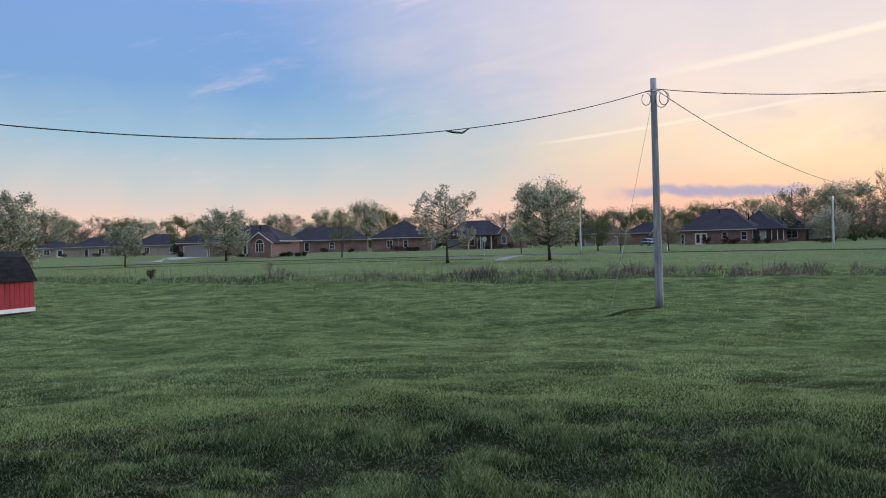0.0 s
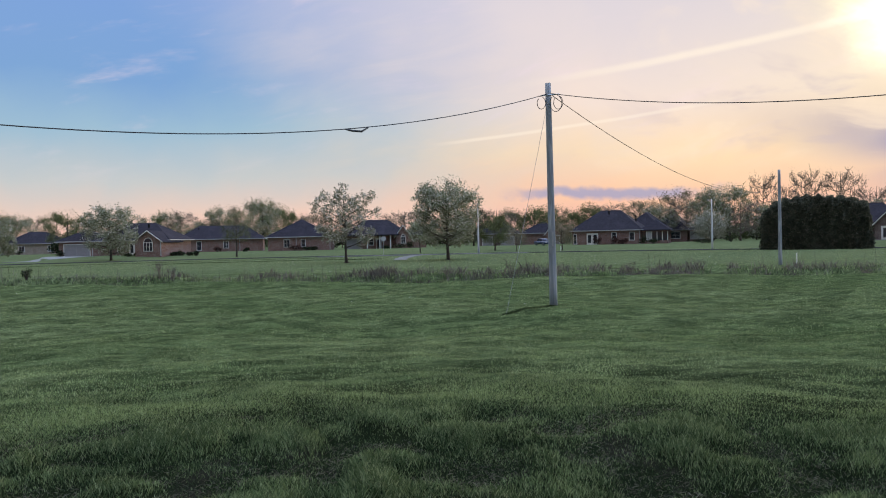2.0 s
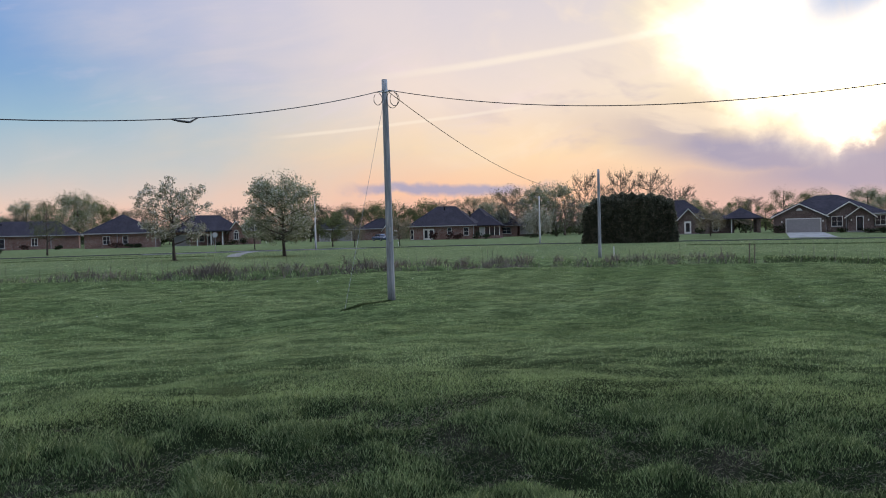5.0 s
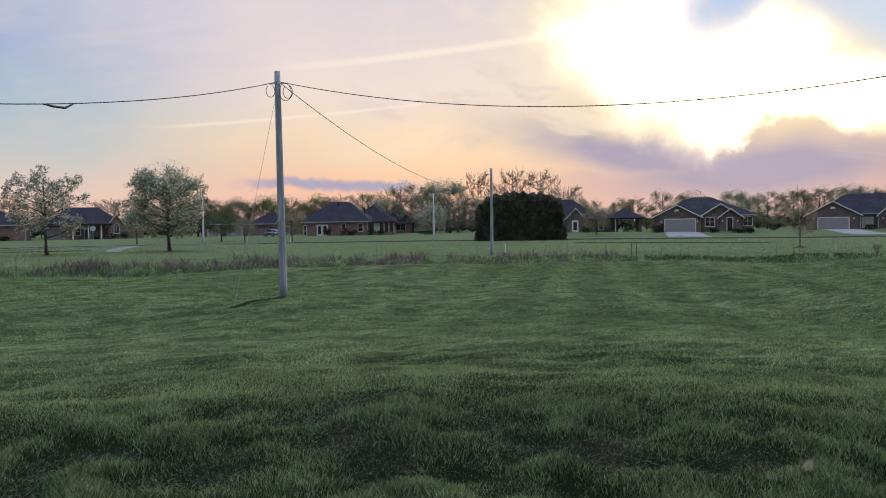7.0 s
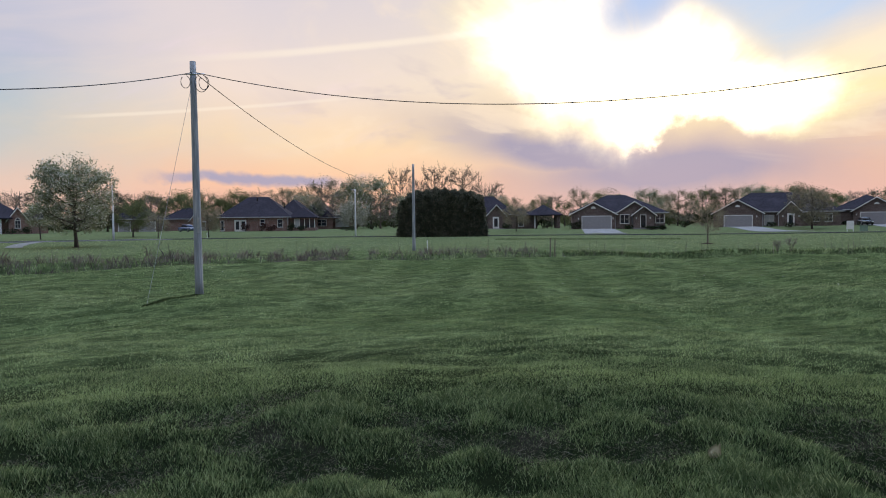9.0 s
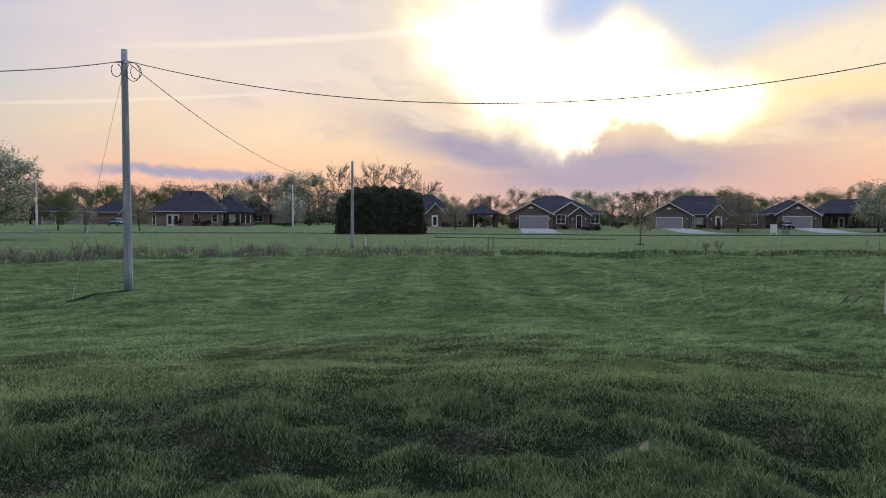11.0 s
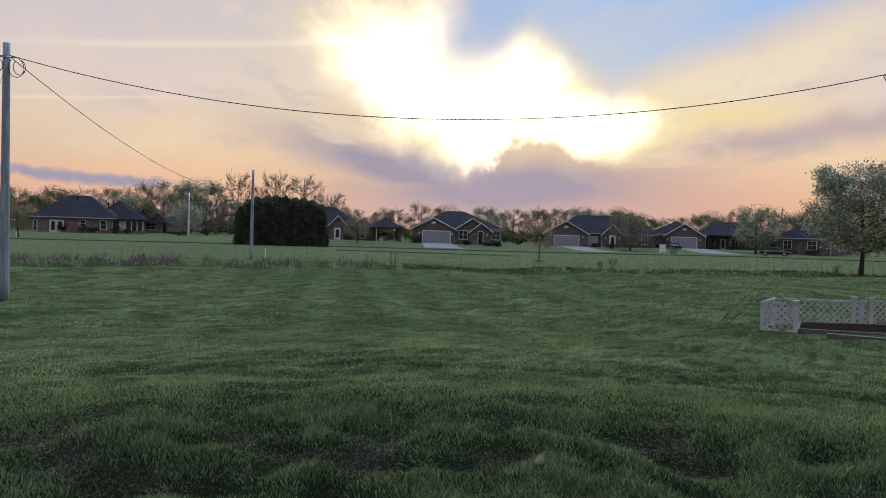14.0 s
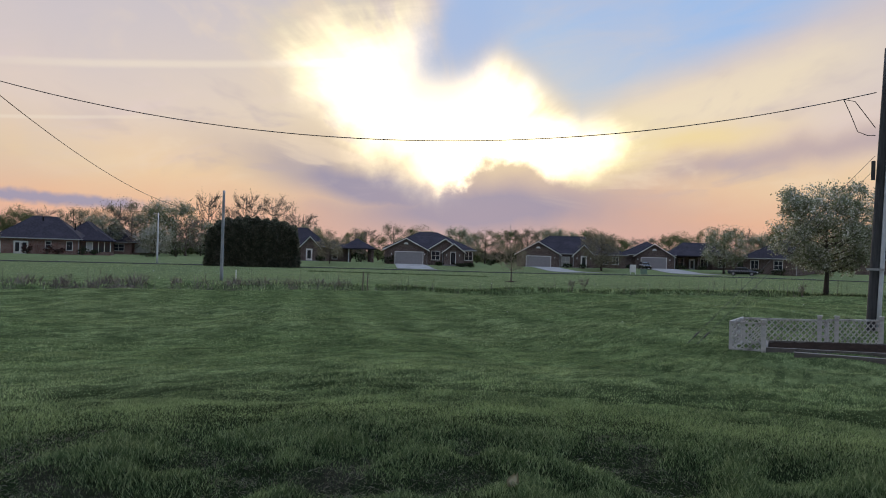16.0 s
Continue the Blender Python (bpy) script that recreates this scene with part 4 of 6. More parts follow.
x, y = x[keep], y[keep]
n = len(x)
blades(rng, x, y, ground_height(x, y), rng.uniform(0.03, 0.08, n), np.full(n, 0.03), 0.6, "bank_edge_grass", PALE_GRASS, "pale short grass along the lip of the ditch", "grass", True)
x, y = along_ditch(rng, 420, 0.5, 6.0)
blades(rng, x, y, ground_height(x, y), rng.uniform(0.7, 1.5, 420), np.full(420, 0.025), 0.12, "tall_stalks", DEAD, "tall dry stalks by the ditch", "weeds")
x, y = along_ditch(rng, 52000, 0.7, 3.0)
az = np.degrees(np.arctan2(-x, y))
keep = (np.abs(az + 22) < 66) & (rng.random(len(x)) < np.interp(-az, [-40, -20, -5, 20, 40, 45, 80], [0.35, 0.3, 0.08, 0.06, 0.3, 1.0, 1.0]) * np.clip(0.75 + 0.5 * np.sin(x * 1.1) * np.sin(y * 1.4), 0.1, 1))
x, y = x[keep], y[keep]
n = len(x)
blades(rng, x, y, ground_height(x, y), rng.uniform(0.06, 0.2, n), np.full(n, 0.045), 0.6, "rank_grass", RANK, "dark rank grass on the far bank of the ditch", "grass")
for k, (d0, a0, a1) in enumerate(((87, -37, -51), (99, 30, 2), (90, 16, -1))):
    n = 2600
    a = rng.uniform(min(a0, a1), max(a0, a1), n)
    d = d0 + rng.normal(size=n) * 0.5 + 1.5 * np.sin(np.radians(a * 9))
    x, y = -d * np.sin(np.radians(a)), d * np.cos(np.radians(a))
    blades(rng, x, y, ground_height(x, y), rng.uniform(0.05, 0.14, n), np.full(n, 0.07), 0.5, "unmown_strip", RANK, "narrow unmown strip across the far lawn", "grass", True)

# ---- houses ----
def hip(bm, x0, x1, y0, y1, z, h, ov=0.45, run=None):
    """A hipped roof with eaves; the ridge runs along the longer side."""
    x0, x1, y0, y1 = x0 - ov, x1 + ov, y0 - ov, y1 + ov
    w, d = x1 - x0, y1 - y0
    run = run if run is not None else min(w, d) / 2
    base = [(x0, y0), (x1, y0), (x1, y1), (x0, y1)]
    lo = [bm.verts.new((x, y, z - 0.18)) for x, y in base]
    up = [bm.verts.new((x, y, z)) for x, y in base]
    if w >= d:
        a, b = bm.verts.new((x0 + run, (y0 + y1) / 2, h)), bm.verts.new((x1 - run, (y0 + y1) / 2, h))
        fs = [(up[0], up[1], b, a), (up[2], up[3], a, b), (up[1], up[2], b), (up[3], up[0], a)]
    else:
        a, b = bm.verts.new(((x0 + x1) / 2, y0 + run, h)), bm.verts.new(((x0 + x1) / 2, y1 - run, h))
        fs = [(up[1], up[2], b, a), (up[3], up[0], a, b), (up[0], up[1], a), (up[2], up[3], b)]
    for f in fs:
        bm.faces.new(f)
    bm.faces.new(lo[::-1])
    for k in range(4):
        bm.faces.new((lo[k], lo[(k + 1) % 4], up[(k + 1) % 4], up[k]))


def gable_roof(bm, x0, x1, y0, y1, z, h, ov=0.4):
    m, t = (x0 + x1) / 2, 0.16
    s = (h - z) / (m - x0)
    a, b = x0 - ov, x1 + ov
    e = z - s * ov
    prism(bm, [(a, e), (m, h), (b, e), (b, e - t), (m, h - t), (a, e - t)], y0 - 0.3, y1)


def ring(bm, x0, x1, z0, z1, b, y0, y1):
    """A rectangular frame of width b in the x-z plane."""
    outer = [(x0 - b, z0 - b), (x1 + b, z0 - b), (x1 + b, z1 + b), (x0 - b, z1 + b)]
    inner = [(x0, z0), (x1, z0), (x1, z1), (x0, z1)]
    v = [[bm.verts.new((x, y, z)) for x, z in loop] for y in (y0, y1) for loop in (outer, inner)]
    for k in range(4):
        q = (k + 1) % 4
        bm.faces.new((v[0][k], v[0][q], v[1][q], v[1][k])), bm.faces.new((v[2][k], v[3][k], v[3][q], v[2][q]))
        bm.faces.new((v[0][k], v[2][k], v[2][q], v[0][q])), bm.faces.new((v[1][k], v[1][q], v[3][q], v[3][k]))


def portal(x0, x1, z0, z1, b, y0, y1):
    """A door surround: two jambs and a head in one piece."""
    bm = bmesh.new()
    prism(bm, [(x0 - b, z0), (x0, z0), (x0, z1), (x1, z1), (x1, z0), (x1 + b, z0), (x1 + b, z1 + b), (x0 - b, z1 + b)], y0, y1)
    return bm


class House:
    def __init__(self, label, az, d, turn, brick, sink=0.12, roof=None):
        self.t = thing("house", place(az, d, turn, sink), label, "house", "brick houses along the street")
        self.brick, self.roof = brick, roof or SHINGLE

    def body(self, x0, x1, y0, y1, eave, ridge, run=None):
        part("wall", boxes((x0, x1, y0, y1, -0.4, eave)), self.brick, self.t)
        bm = bmesh.new()
        hip(bm, x0, x1, y0, y1, eave + 0.15, ridge, run=run)
        part("roof", bm, self.roof, self.t)
        g = 0.5
        part("gutter", boxes((x0 - g, x1 + g, y0 - g - 0.06, y0 - g + 0.03, eave - 0.06, eave + 0.12)), TRIM, self.t, "white gutter and fascia")
        part("gutter", boxes((x0 - g - 0.06, x0 - g + 0.02, y0 - g + 0.03, y1 + g, eave - 0.06, eave + 0.12)), TRIM, self.t, "white gutter and fascia")
        part("gutter", boxes((x1 + g - 0.02, x1 + g + 0.06, y0 - g + 0.03, y1 + g, eave - 0.06, eave + 0.12)), TRIM, self.t, "white gutter and fascia")

    def gable(self, x0, x1, y0, y1, eave, apex, vent=True, mat=None):
        m = (x0 + x1) / 2
        bm = bmesh.new()
        prism(bm, [(x0, -0.4), (x1, -0.4), (x1, eave), (m, apex - 0.16), (x0, eave)], y0, y1)
        part("gable_wall", bm, mat or self.brick, self.t)
        bm = bmesh.new()
        gable_roof(bm, x0, x1, y0 - 0.1, y1, eave, apex)
        part("gable_roof", bm, self.roof, self.t)
        s = (apex - eave) / (m - x0)
        a, b, e = x0 - 0.45, x1 + 0.45, eave - s * 0.45
        bm = bmesh.new()
        prism(bm, [(a, e + 0.02), (m, apex + 0.02), (b, e + 0.02), (b, e - 0.16), (m, apex - 0.16), (a, e - 0.16)], y0 - 0.46, y0 - 0.39)
        part("rake_board", bm, WHITE, self.t, "white rake board")
        if vent:
            bm = bmesh.new()
            r, z = 0.42, eave + (apex - eave) * 0.42
            prism(bm, [(m + r * math.cos(q), z + r * 0.9 * math.sin(q)) for q in np.linspace(0, math.pi, 9)], y0 - 0.05, y0 + 0.02)
            part("gable_vent", bm, WHITE, self.t, "white half-round gable vent")

    def window(self, x0, x1, z0, z1, y, panes=2, shutters=False, arch=False, blind=False):
        b = 0.09
        bm = bmesh.new()
        ring(bm, x0, x1, z0, z1, b, y - 0.05, y + 0.02)
        w = part("window", bm, WHITE, self.t, "white-framed window")
        for k in range(1, panes):
            m = x0 + (x1 - x0) * k / panes
            part("mullion", boxes((m - 0.03, m + 0.03, y - 0.045, y + 0.02, z0, z1)), WHITE, w)
        part("rail", boxes((x0, x1, y - 0.035, y + 0.015, (z0 + z1) / 2 - 0.02, (z0 + z1) / 2 + 0.02)), WHITE, w)
        for k in range(panes):
            s = (x1 - x0) / panes
            part("pane", boxes((x0 + s * k + 0.03, x0 + s * (k + 1) - 0.03, y - 0.02, y + 0.01, z0, z1)), CURTAIN if blind else GLASS, w)
        part("sill", boxes((x0 - 0.15, x1 + 0.15, y - 0.09, y, z0 - 0.16, z0 - b)), CONCRETE, w)
        if arch:
            bm = bmesh.new()
            m, r = (x0 + x1) / 2, (x1 - x0) / 2
            prism(bm, [(m + r * math.cos(q), z1 + b + r * math.sin(q)) for q in np.linspace(0, math.pi, 11)], y - 0.03, y + 0.01)
            part("arch_pane", bm, GLASS, w)
            bm = bmesh.new()
            tube(bm, [(m + r * math.cos(q), y - 0.04, z1 + b + r * math.sin(q)) for q in np.linspace(0, math.pi, 11)], [0.05] * 11, 5)
            part("arch_frame", bm, WHITE, w)

    def side_window(self, y0, y1, z0, z1, x):
        """A window in the wall that faces along x."""
        s = 1 if x > 0 else -1
        bm = bmesh.new()
        ring(bm, y0, y1, z0, z1, 0.08, -0.05, 0.02)
        for v in bm.verts:
            v.co = Vector((x - s * v.co.y, v.co.x, v.co.z))
        w = part("window", bm, WHITE, self.t, "white-framed window")
        part("pane", boxes((x - 0.01, x + 0.02, y0, y1, z0, z1)), GLASS, w)

    def door(self, x0, x1, z0, z1, y, mat=None, glass=True):
        d = part("door", boxes((x0, x1, y - 0.04, y + 0.02, z0, z1)), mat or WHITE, self.t, "white front door")
        part("door_frame", portal(x0, x1, z0, z1, 0.1, y - 0.07, y + 0.02), WHITE, d)
        if glass:
            part("pane", boxes((x0 + 0.18, x1 - 0.18, y - 0.06, y - 0.03, z0 + 0.35, z1 - 0.2)), GLASS, d)
        bm = bmesh.new()
        tube(bm, [(x1 - 0.1, y - 0.05, z0 + 0.95), (x1 - 0.1, y - 0.1, z0 + 0.95)], [0.03, 0.03], 6)
        part("handle", bm, METAL, d)

    def garage(self, x0, x1, h, y):
        d = part("garage_door", boxes((x0, x1, y - 0.02, y + 0.03, -0.1, h)), GARAGE, self.t, "wide pale sectional garage door")
        for k in range(4):
            for i in range(4):
                s, q = (x1 - x0) / 4, h / 4
                part("panel", boxes((x0 + s * i + 0.08, x0 + s * (i + 1) - 0.08, y - 0.045, y - 0.015, q * k + 0.07, q * (k + 1) - 0.07)), GARAGE, d)
        part("garage_frame", portal(x0, x1, -0.1, h, 0.13, y - 0.06, y + 0.03), WHITE, self.t, "white garage door frame")

    def spout(self, x, y, top):
        part("downspout", boxes((x - 0.06, x + 0.06, y - 0.12, y, -0.1, top)), TRIM, self.t, "white downspout")

    def lamp(self, x, y, z):
        part("wall_lamp", boxes((x - 0.08, x + 0.08, y - 0.16, y, z, z + 0.3)), WHITE, self.t, "small pale wall lamp")

    def post(self, x, y, h, w=0.18, mat=None):
        part("post", boxes((x - w, x + w, y - w, y + w, -0.2, h)), mat or self.brick, self.t)

    def chimney(self, x, y, z0, z1):
        part("roof_vent", boxes((x - 0.12, x + 0.12, y - 0.12, y + 0.12, z0, z1 - 0.45)), SHINGLE_BLACK, self.t)

    def step(self, x0, x1, y0, y1, z=0.2):
        part("porch_slab", boxes((x0, x1, y0, y1, -0.3, z)), CONCRETE, self.t, "pale concrete porch slab")


def driveway(house, x0, x1, y1, flare=1.0, length=9.0, skew=0.0):
    """A concrete slab from the garage towards the street."""
    m = house.t.matrix_world
    bm = bmesh.new()
    rows = []
    for k in range(9):
        f = k / 8
        y = y1 - length * f
        row = []
        for u in (0, 0.5, 1):
            p = m @ Vector((x0 - flare * f + skew * f + (x1 - x0 + 2 * flare * f) * u, y, 0))
            row.append(bm.verts.new((p.x, p.y, zg(p.x, p.y) + 0.06)))
        rows.append(row)
    for a, b in zip(rows, rows[1:]):
        for k in (0, 1):
            bm.faces.new((a[k], a[k + 1], b[k + 1], b[k]))
    r = bmesh.ops.extrude_face_region(bm, geom=bm.faces[:])
    for v in r["geom"]:
        if isinstance(v, bmesh.types.BMVert):
            v.co.z -= 0.25
    tagged(part("driveway", bm, CONCRETE), "pale concrete driveway before a garage", "driveway", kind="structure")


# dark brick house with three front gables
h = House("dark brick house with three white-edged front gables and a garage", -42.9, 128, 0, BRICK_DARK, 0.06)
h.body(0.3, 15.9, 1.5, 15.5, 2.75, 6.1, run=6.6)
h.gable(0.1, 7.5, 0.0, 6.0, 2.75, 4.65)
h.garage(1.95, 6.75, 2.2, -0.02)
h.gable(7.6, 13.9, 0.9, 6.0, 2.75, 4.75, vent=False)
h.gable(10.5, 14.0, 0.3, 5.0, 2.6, 3.95, vent=False)
h.window(8.4, 9.8, 1.0, 2.45, 0.88)
h.door(11.75, 12.55, 0.25, 2.35, 0.28, SHINGLE_BLACK)
h.window(14.35, 15.7, 1.05, 2.5, 1.48)
h.side_window(3, 4, 1.0, 2.3, 0.1)
h.spout(7.55, 0.88, 2.7), h.spout(10.35, 0.88, 2.7)
h.lamp(1.3, 0, 1.7), h.lamp(7.1, 0, 1.7), h.lamp(11.0, 0.3, 1.7), h.lamp(13.3, 0.3, 1.7)
h.step(10.4, 14.2, -0.6, 0.3)
driveway(h, 1.8, 6.9, 0.0, 0.6, 13.0, 1.0)
H1 = h
# second gabled house
h = House("dark brick house with a garage gable and a small entry gable", -53.3, 142, 0, BRICK_DARK, 0.06)
h.body(1.0, 21.0, 2.0, 14.0, 2.7, 6.4, run=6.0)
h.gable(0.0, 8.2, 0.0, 6.0, 2.7, 5.0)
h.garage(1.9, 6.5, 2.1, -0.02)
h.gable(11.0, 14.8, 0.8, 6.0, 2.7, 4.6, vent=False)
h.window(8.7, 10.2, 0.4, 2.1, 1.98, 2, blind=True)
h.door(12.4, 13.4, 0.15, 2.35, 0.78, glass=True)
h.window(16.2, 17.6, 1.0, 2.3, 1.98), h.window(18.5, 19.6, 1.0, 2.3, 1.98)
h.spout(8.3, 0.0, 2.6), h.spout(10.9, 0.8, 2.6)
h.lamp(1.2, 0, 1.8), h.lamp(7.3, 0, 1.8), h.lamp(11.6, 0.8, 1.8), h.lamp(14.2, 0.8, 1.8)
h.step(11.2, 14.6, -0.3, 0.8)
driveway(h, 1.7, 6.7, 0.0, 0.6, 20.0, 7.0)
H2 = h
# third, with a long porch
h = House("long dark brick house with a garage gable and a posted porch", -61.2, 150, 0, BRICK_DARK, 0.1)
h.body(0.0, 10.3, 1.0, 14.0, 2.85, 5.7, run=5.8)
h.body(9.0, 22.5, 3.5, 14.0, 2.85, 5.75, run=4.0)
h.gable(2.9, 10.2, 0.0, 6.0, 2.8, 5.1)
h.garage(4.1, 8.8, 2.3, -0.02)
for x in (12.2, 15.0, 17.8, 20.5):
    h.post(x, 1.6, 2.75, 0.14)
bm = bmesh.new()
hip(bm, 10.4, 22.0, 1.4, 8.0, 2.95, 4.6, run=3.2)
part("porch_roof", bm, SHINGLE, h.t)
h.window(11.3, 12.3, 0.9, 2.3, 3.48, 1), h.window(15.6, 16.8, 0.9, 2.3, 3.48), h.window(19.0, 20.2, 0.9, 2.3, 3.48)
h.door(13.5, 14.4, 0.1, 2.2, 3.48)
h.spout(10.4, 0.0, 2.7)
h.lamp(3.4, 0, 1.8), h.lamp(9.5, 0, 1.8)
h.step(10.4, 22.0, 1.2, 3.5, 0.12)
driveway(h, 4.0, 9.0, 0.0, 0.6, 24.0, 8.0)
H3 = h
# house at the right, behind the broad tree
h = House("brown brick house with a dark hipped roof behind trees", -69.9, 142, 25, BRICK_DARK, 0.1)
h.body(0, 9.5, 0, 12, 2.7, 6.2, run=5.0)
h.window(1.5, 2.8, 0.9, 2.3, -0.02), h.window(5.6, 7.0, 0.9, 2.3, -0.02), h.side_window(3, 4.4, 0.9, 2.3, 9.5)
h.spout(9.4, 0, 2.6)
h = House("low brick house with a grey hipped roof at the street's end", -77.0, 150, 0, BRICK_DARK, 0.1)
h.body(0, 16, 0, 10, 2.7, 5.6)
h.window(3, 4.5, 0.9, 2.3, -0.02), h.window(9, 10.5, 0.9, 2.3, -0.02), h.door(6.5, 7.4, 0.1, 2.2, -0.02)
# house behind the hedge with carport
h = House("brown brick house with an entry gable and open carport", -35.9, 138, 0, BRICK_DARK, 0.1)
h.body(-6.0, 6.6, 2.0, 12.0, 2.8, 6.5, run=4.5)
h.body(4.5, 11.0, 4.0, 12.0, 2.6, 4.2)
h.gable(1.4, 4.6, 0.2, 5.0, 3.0, 4.7, vent=False)
h.door(2.4, 3.4, 0.2, 2.3, 0.18)
bm = bmesh.new()
hip(bm, 9.2, 15.2, 2.0, 8.5, 2.75, 4.7)
part("carport_roof", bm, SHINGLE, h.t)
h.post(14.9, 2.3, 2.7, 0.28), h.post(14.9, 8.2, 2.7, 0.28), h.post(10.4, 2.3, 2.7, 0.1, WHITE)
h.window(7.4, 8.3, 0.6, 2.2, 3.98, 1)
h.step(0.6, 5.0, -0.8, 0.3)
# brick row on the left of the hedge: long hipped roofs one behind another
h = House("red brick house with a broad grey hipped roof and french doors", -15.9, 146, 12, BRICK, 0.1)
h.body(0, 13.0, 0, 13.0, 2.75, 6.9, run=5.0)
h.door(2.9, 3.85, 0.1, 2.2, -0.02), h.door(4.0, 4.95, 0.1, 2.2, -0.02)
h.window(7.7, 8.5, 1.2, 2.3, -0.02, 1), h.window(11.0, 11.9, 0.9, 2.3, -0.02, 1)
h.window(0.3, 0.8, 0.3, 2.1, -0.02, 1)
h.spout(12.9, 0, 2.6)
bm = bmesh.new()
hip(bm, 13.2, 18.0, 0.8, 8.0, 2.75, 4.7)
part("sunroom_roof", bm, SHINGLE, h.t)
part("sunroom_wall", boxes((13.0, 18.0, 1.0, 8.0, -0.3, 0.7), (13.0, 18.0, 1.0, 8.0, 2.45, 2.7)), h.brick, h.t)
for k in range(5):
    part("sunroom_pane", boxes((13.15 + k * 0.97, 14.0 + k * 0.97, 1.0, 1.05, 0.7, 2.45)), CURTAIN if k == 1 else GLASS, h.t)
    part("mullion", boxes((13.98 + k * 0.97, 14.12 + k * 0.97, 0.95, 1.08, 0.7, 2.45)), WHITE, h.t)
h.chimney(11.5, 6.0, 4.5, 6.2), h.chimney(6.5, 4.5, 6.0, 7.2)
h = House("red brick house with a grey hipped roof in a close row", -19.7, 165, 12, BRICK, 0.1)
h.body(0, 8.2, 0, 14.0, 2.75, 6.9, run=5.0)
h.window(5.0, 7.2, 0.8, 2.3, -0.02, 3), h.side_window(2, 3, 0.9, 2.3, 8.2)
h.spout(8.1, 0, 2.6), h.chimney(3.0, 4.0, 5.5, 7.1)
h = House("red brick house with a white-framed sunroom window", -21.5, 178, 12, BRICK, 0.1)
h.body(0, 9.0, 0, 14.0, 2.75, 7.1, run=5.0)
h.window(5.2, 7.4, 0.9, 2.3, -0.02, 2)
h.body(9.1, 13.0, 1.5, 9.0, 2.7, 4.0)
h.window(9.5, 12.6, 0.7, 2.4, 1.48, 4, blind=True)
h.window(1.0, 2.2, 0.9, 2.3, -0.02, 1)
h.chimney(3.5, 4.0, 5.5, 7.3)
# little gables seen past the grey pole
h = House("pinkish brick house with a steep gable and a white garage", -12.0, 172, 0, BRICK, 0.1)
h.body(0, 10.0, 1, 10, 2.7, 5.4)
h.gable(5.5, 9.5, 0, 5, 2.7, 5.2, vent=False)
h.garage(6.3, 8.7, 2.1, -0.02)
h = House("grey-roofed house with white garage doors", -8.6, 165, 0, BRICK_DARK, 0.1)
h.body(0, 9.5, 0, 10, 2.7, 6.0, run=4.0)
h.garage(1.0, 3.2, 2.1, -0.02), h.garage(5.0, 8.0, 2.1, -0.02)
# porch house behind the two pear trees
h = House("red brick house with a columned porch and an arched gable window", 1.4, 152, 0, BRICK, 0.1)
h.body(-1.2, 12.2, 1.5, 13, 2.85, 6.3, run=4.6)
h.gable(9.4, 12.4, 0.5, 6.0, 2.9, 4.9, vent=False)
h.window(10.5, 11.3, 1.2, 2.5, 0.48, 2, arch=True)
h.garage(-0.8, 2.0, 2.2, 0.9)
part("garage_wall", boxes((-1.2, 2.6, 0.95, 3.0, -0.3, 2.8)), h.brick, h.t)
bm = bmesh.new()
hip(bm, -1.0, 9.6, -0.6, 4.0, 3.0, 4.2)
part("porch_roof", bm, SHINGLE, h.t)
for x in (3.4, 6.0, 8.2):
    h.post(x, -0.3, 2.85, 0.12, WHITE)
h.door(5.4, 6.4, 0.1, 2.2, 1.48, BRICK_DARK), h.window(3.8, 4.7, 0.9, 2.3, 1.48, 1)
h.body(12.4, 16.0, 3, 11, 2.8, 5.2)
h = House("red brick house with a large blue-grey hipped roof", 7.7, 150, 8, BRICK, 0.1)
h.body(0, 12.5, 0, 13, 2.8, 6.6, run=6.0)
h.window(3.2, 4.3, 0.9, 2.3, -0.02), h.window(6.6, 7.4, 0.9, 2.3, -0.02, 1)
h.spout(5.6, 0, 2.7), h.spout(12.3, 0, 2.7)
h = House("long red brick house with a grey roof and white trim", 14.2, 168, 8, BRICK, 0.1)
h.body(0, 18.0, 0, 11, 2.8, 5.9, run=4.5)
h.window(1.0, 2.6, 0.7, 2.3, -0.02, 3), h.window(4.0, 4.9, 0.5, 2.3, -0.02, 1), h.window(9.6, 10.6, 0.9, 2.3, -0.02)
h.spout(13.0, 0, 2.7), h.chimney(4.0, 4.0, 4.0, 5.8)
# house with the arched window
h = House("red brick house with an arched gable window and a wide garage", 22.0, 143, 32, BRICK, 0.1)
h.body(0, 6.2, 0, 8, 2.6, 4.7, run=3.4)
h.garage(1.0, 5.6, 2.1, -0.02)
h.body(3.0, 17.6, 4.5, 14, 2.65, 5.9, run=5.0)
h.gable(13.2, 17.9, 1.0, 9.0, 2.65, 4.35, vent=False)
h.window(14.8, 16.3, 0.8, 2.2, 0.98, 3, arch=True)
h.window(8.2, 9.3, 0.6, 2.2, 4.48), h.door(10.4, 11.3, 0.1, 2.2, 4.48), h.window(11.9, 12.7, 0.6, 2.2, 4.48, 1)
h.spout(6.1, 0, 2.6), h.spout(17.8, 1.0, 2.6)
h.chimney(12.6, 7.5, 5.0, 6.1)
driveway(h, 0.9, 6.0, 0.0, 0.5, 11.0, -3.0)
HL = h
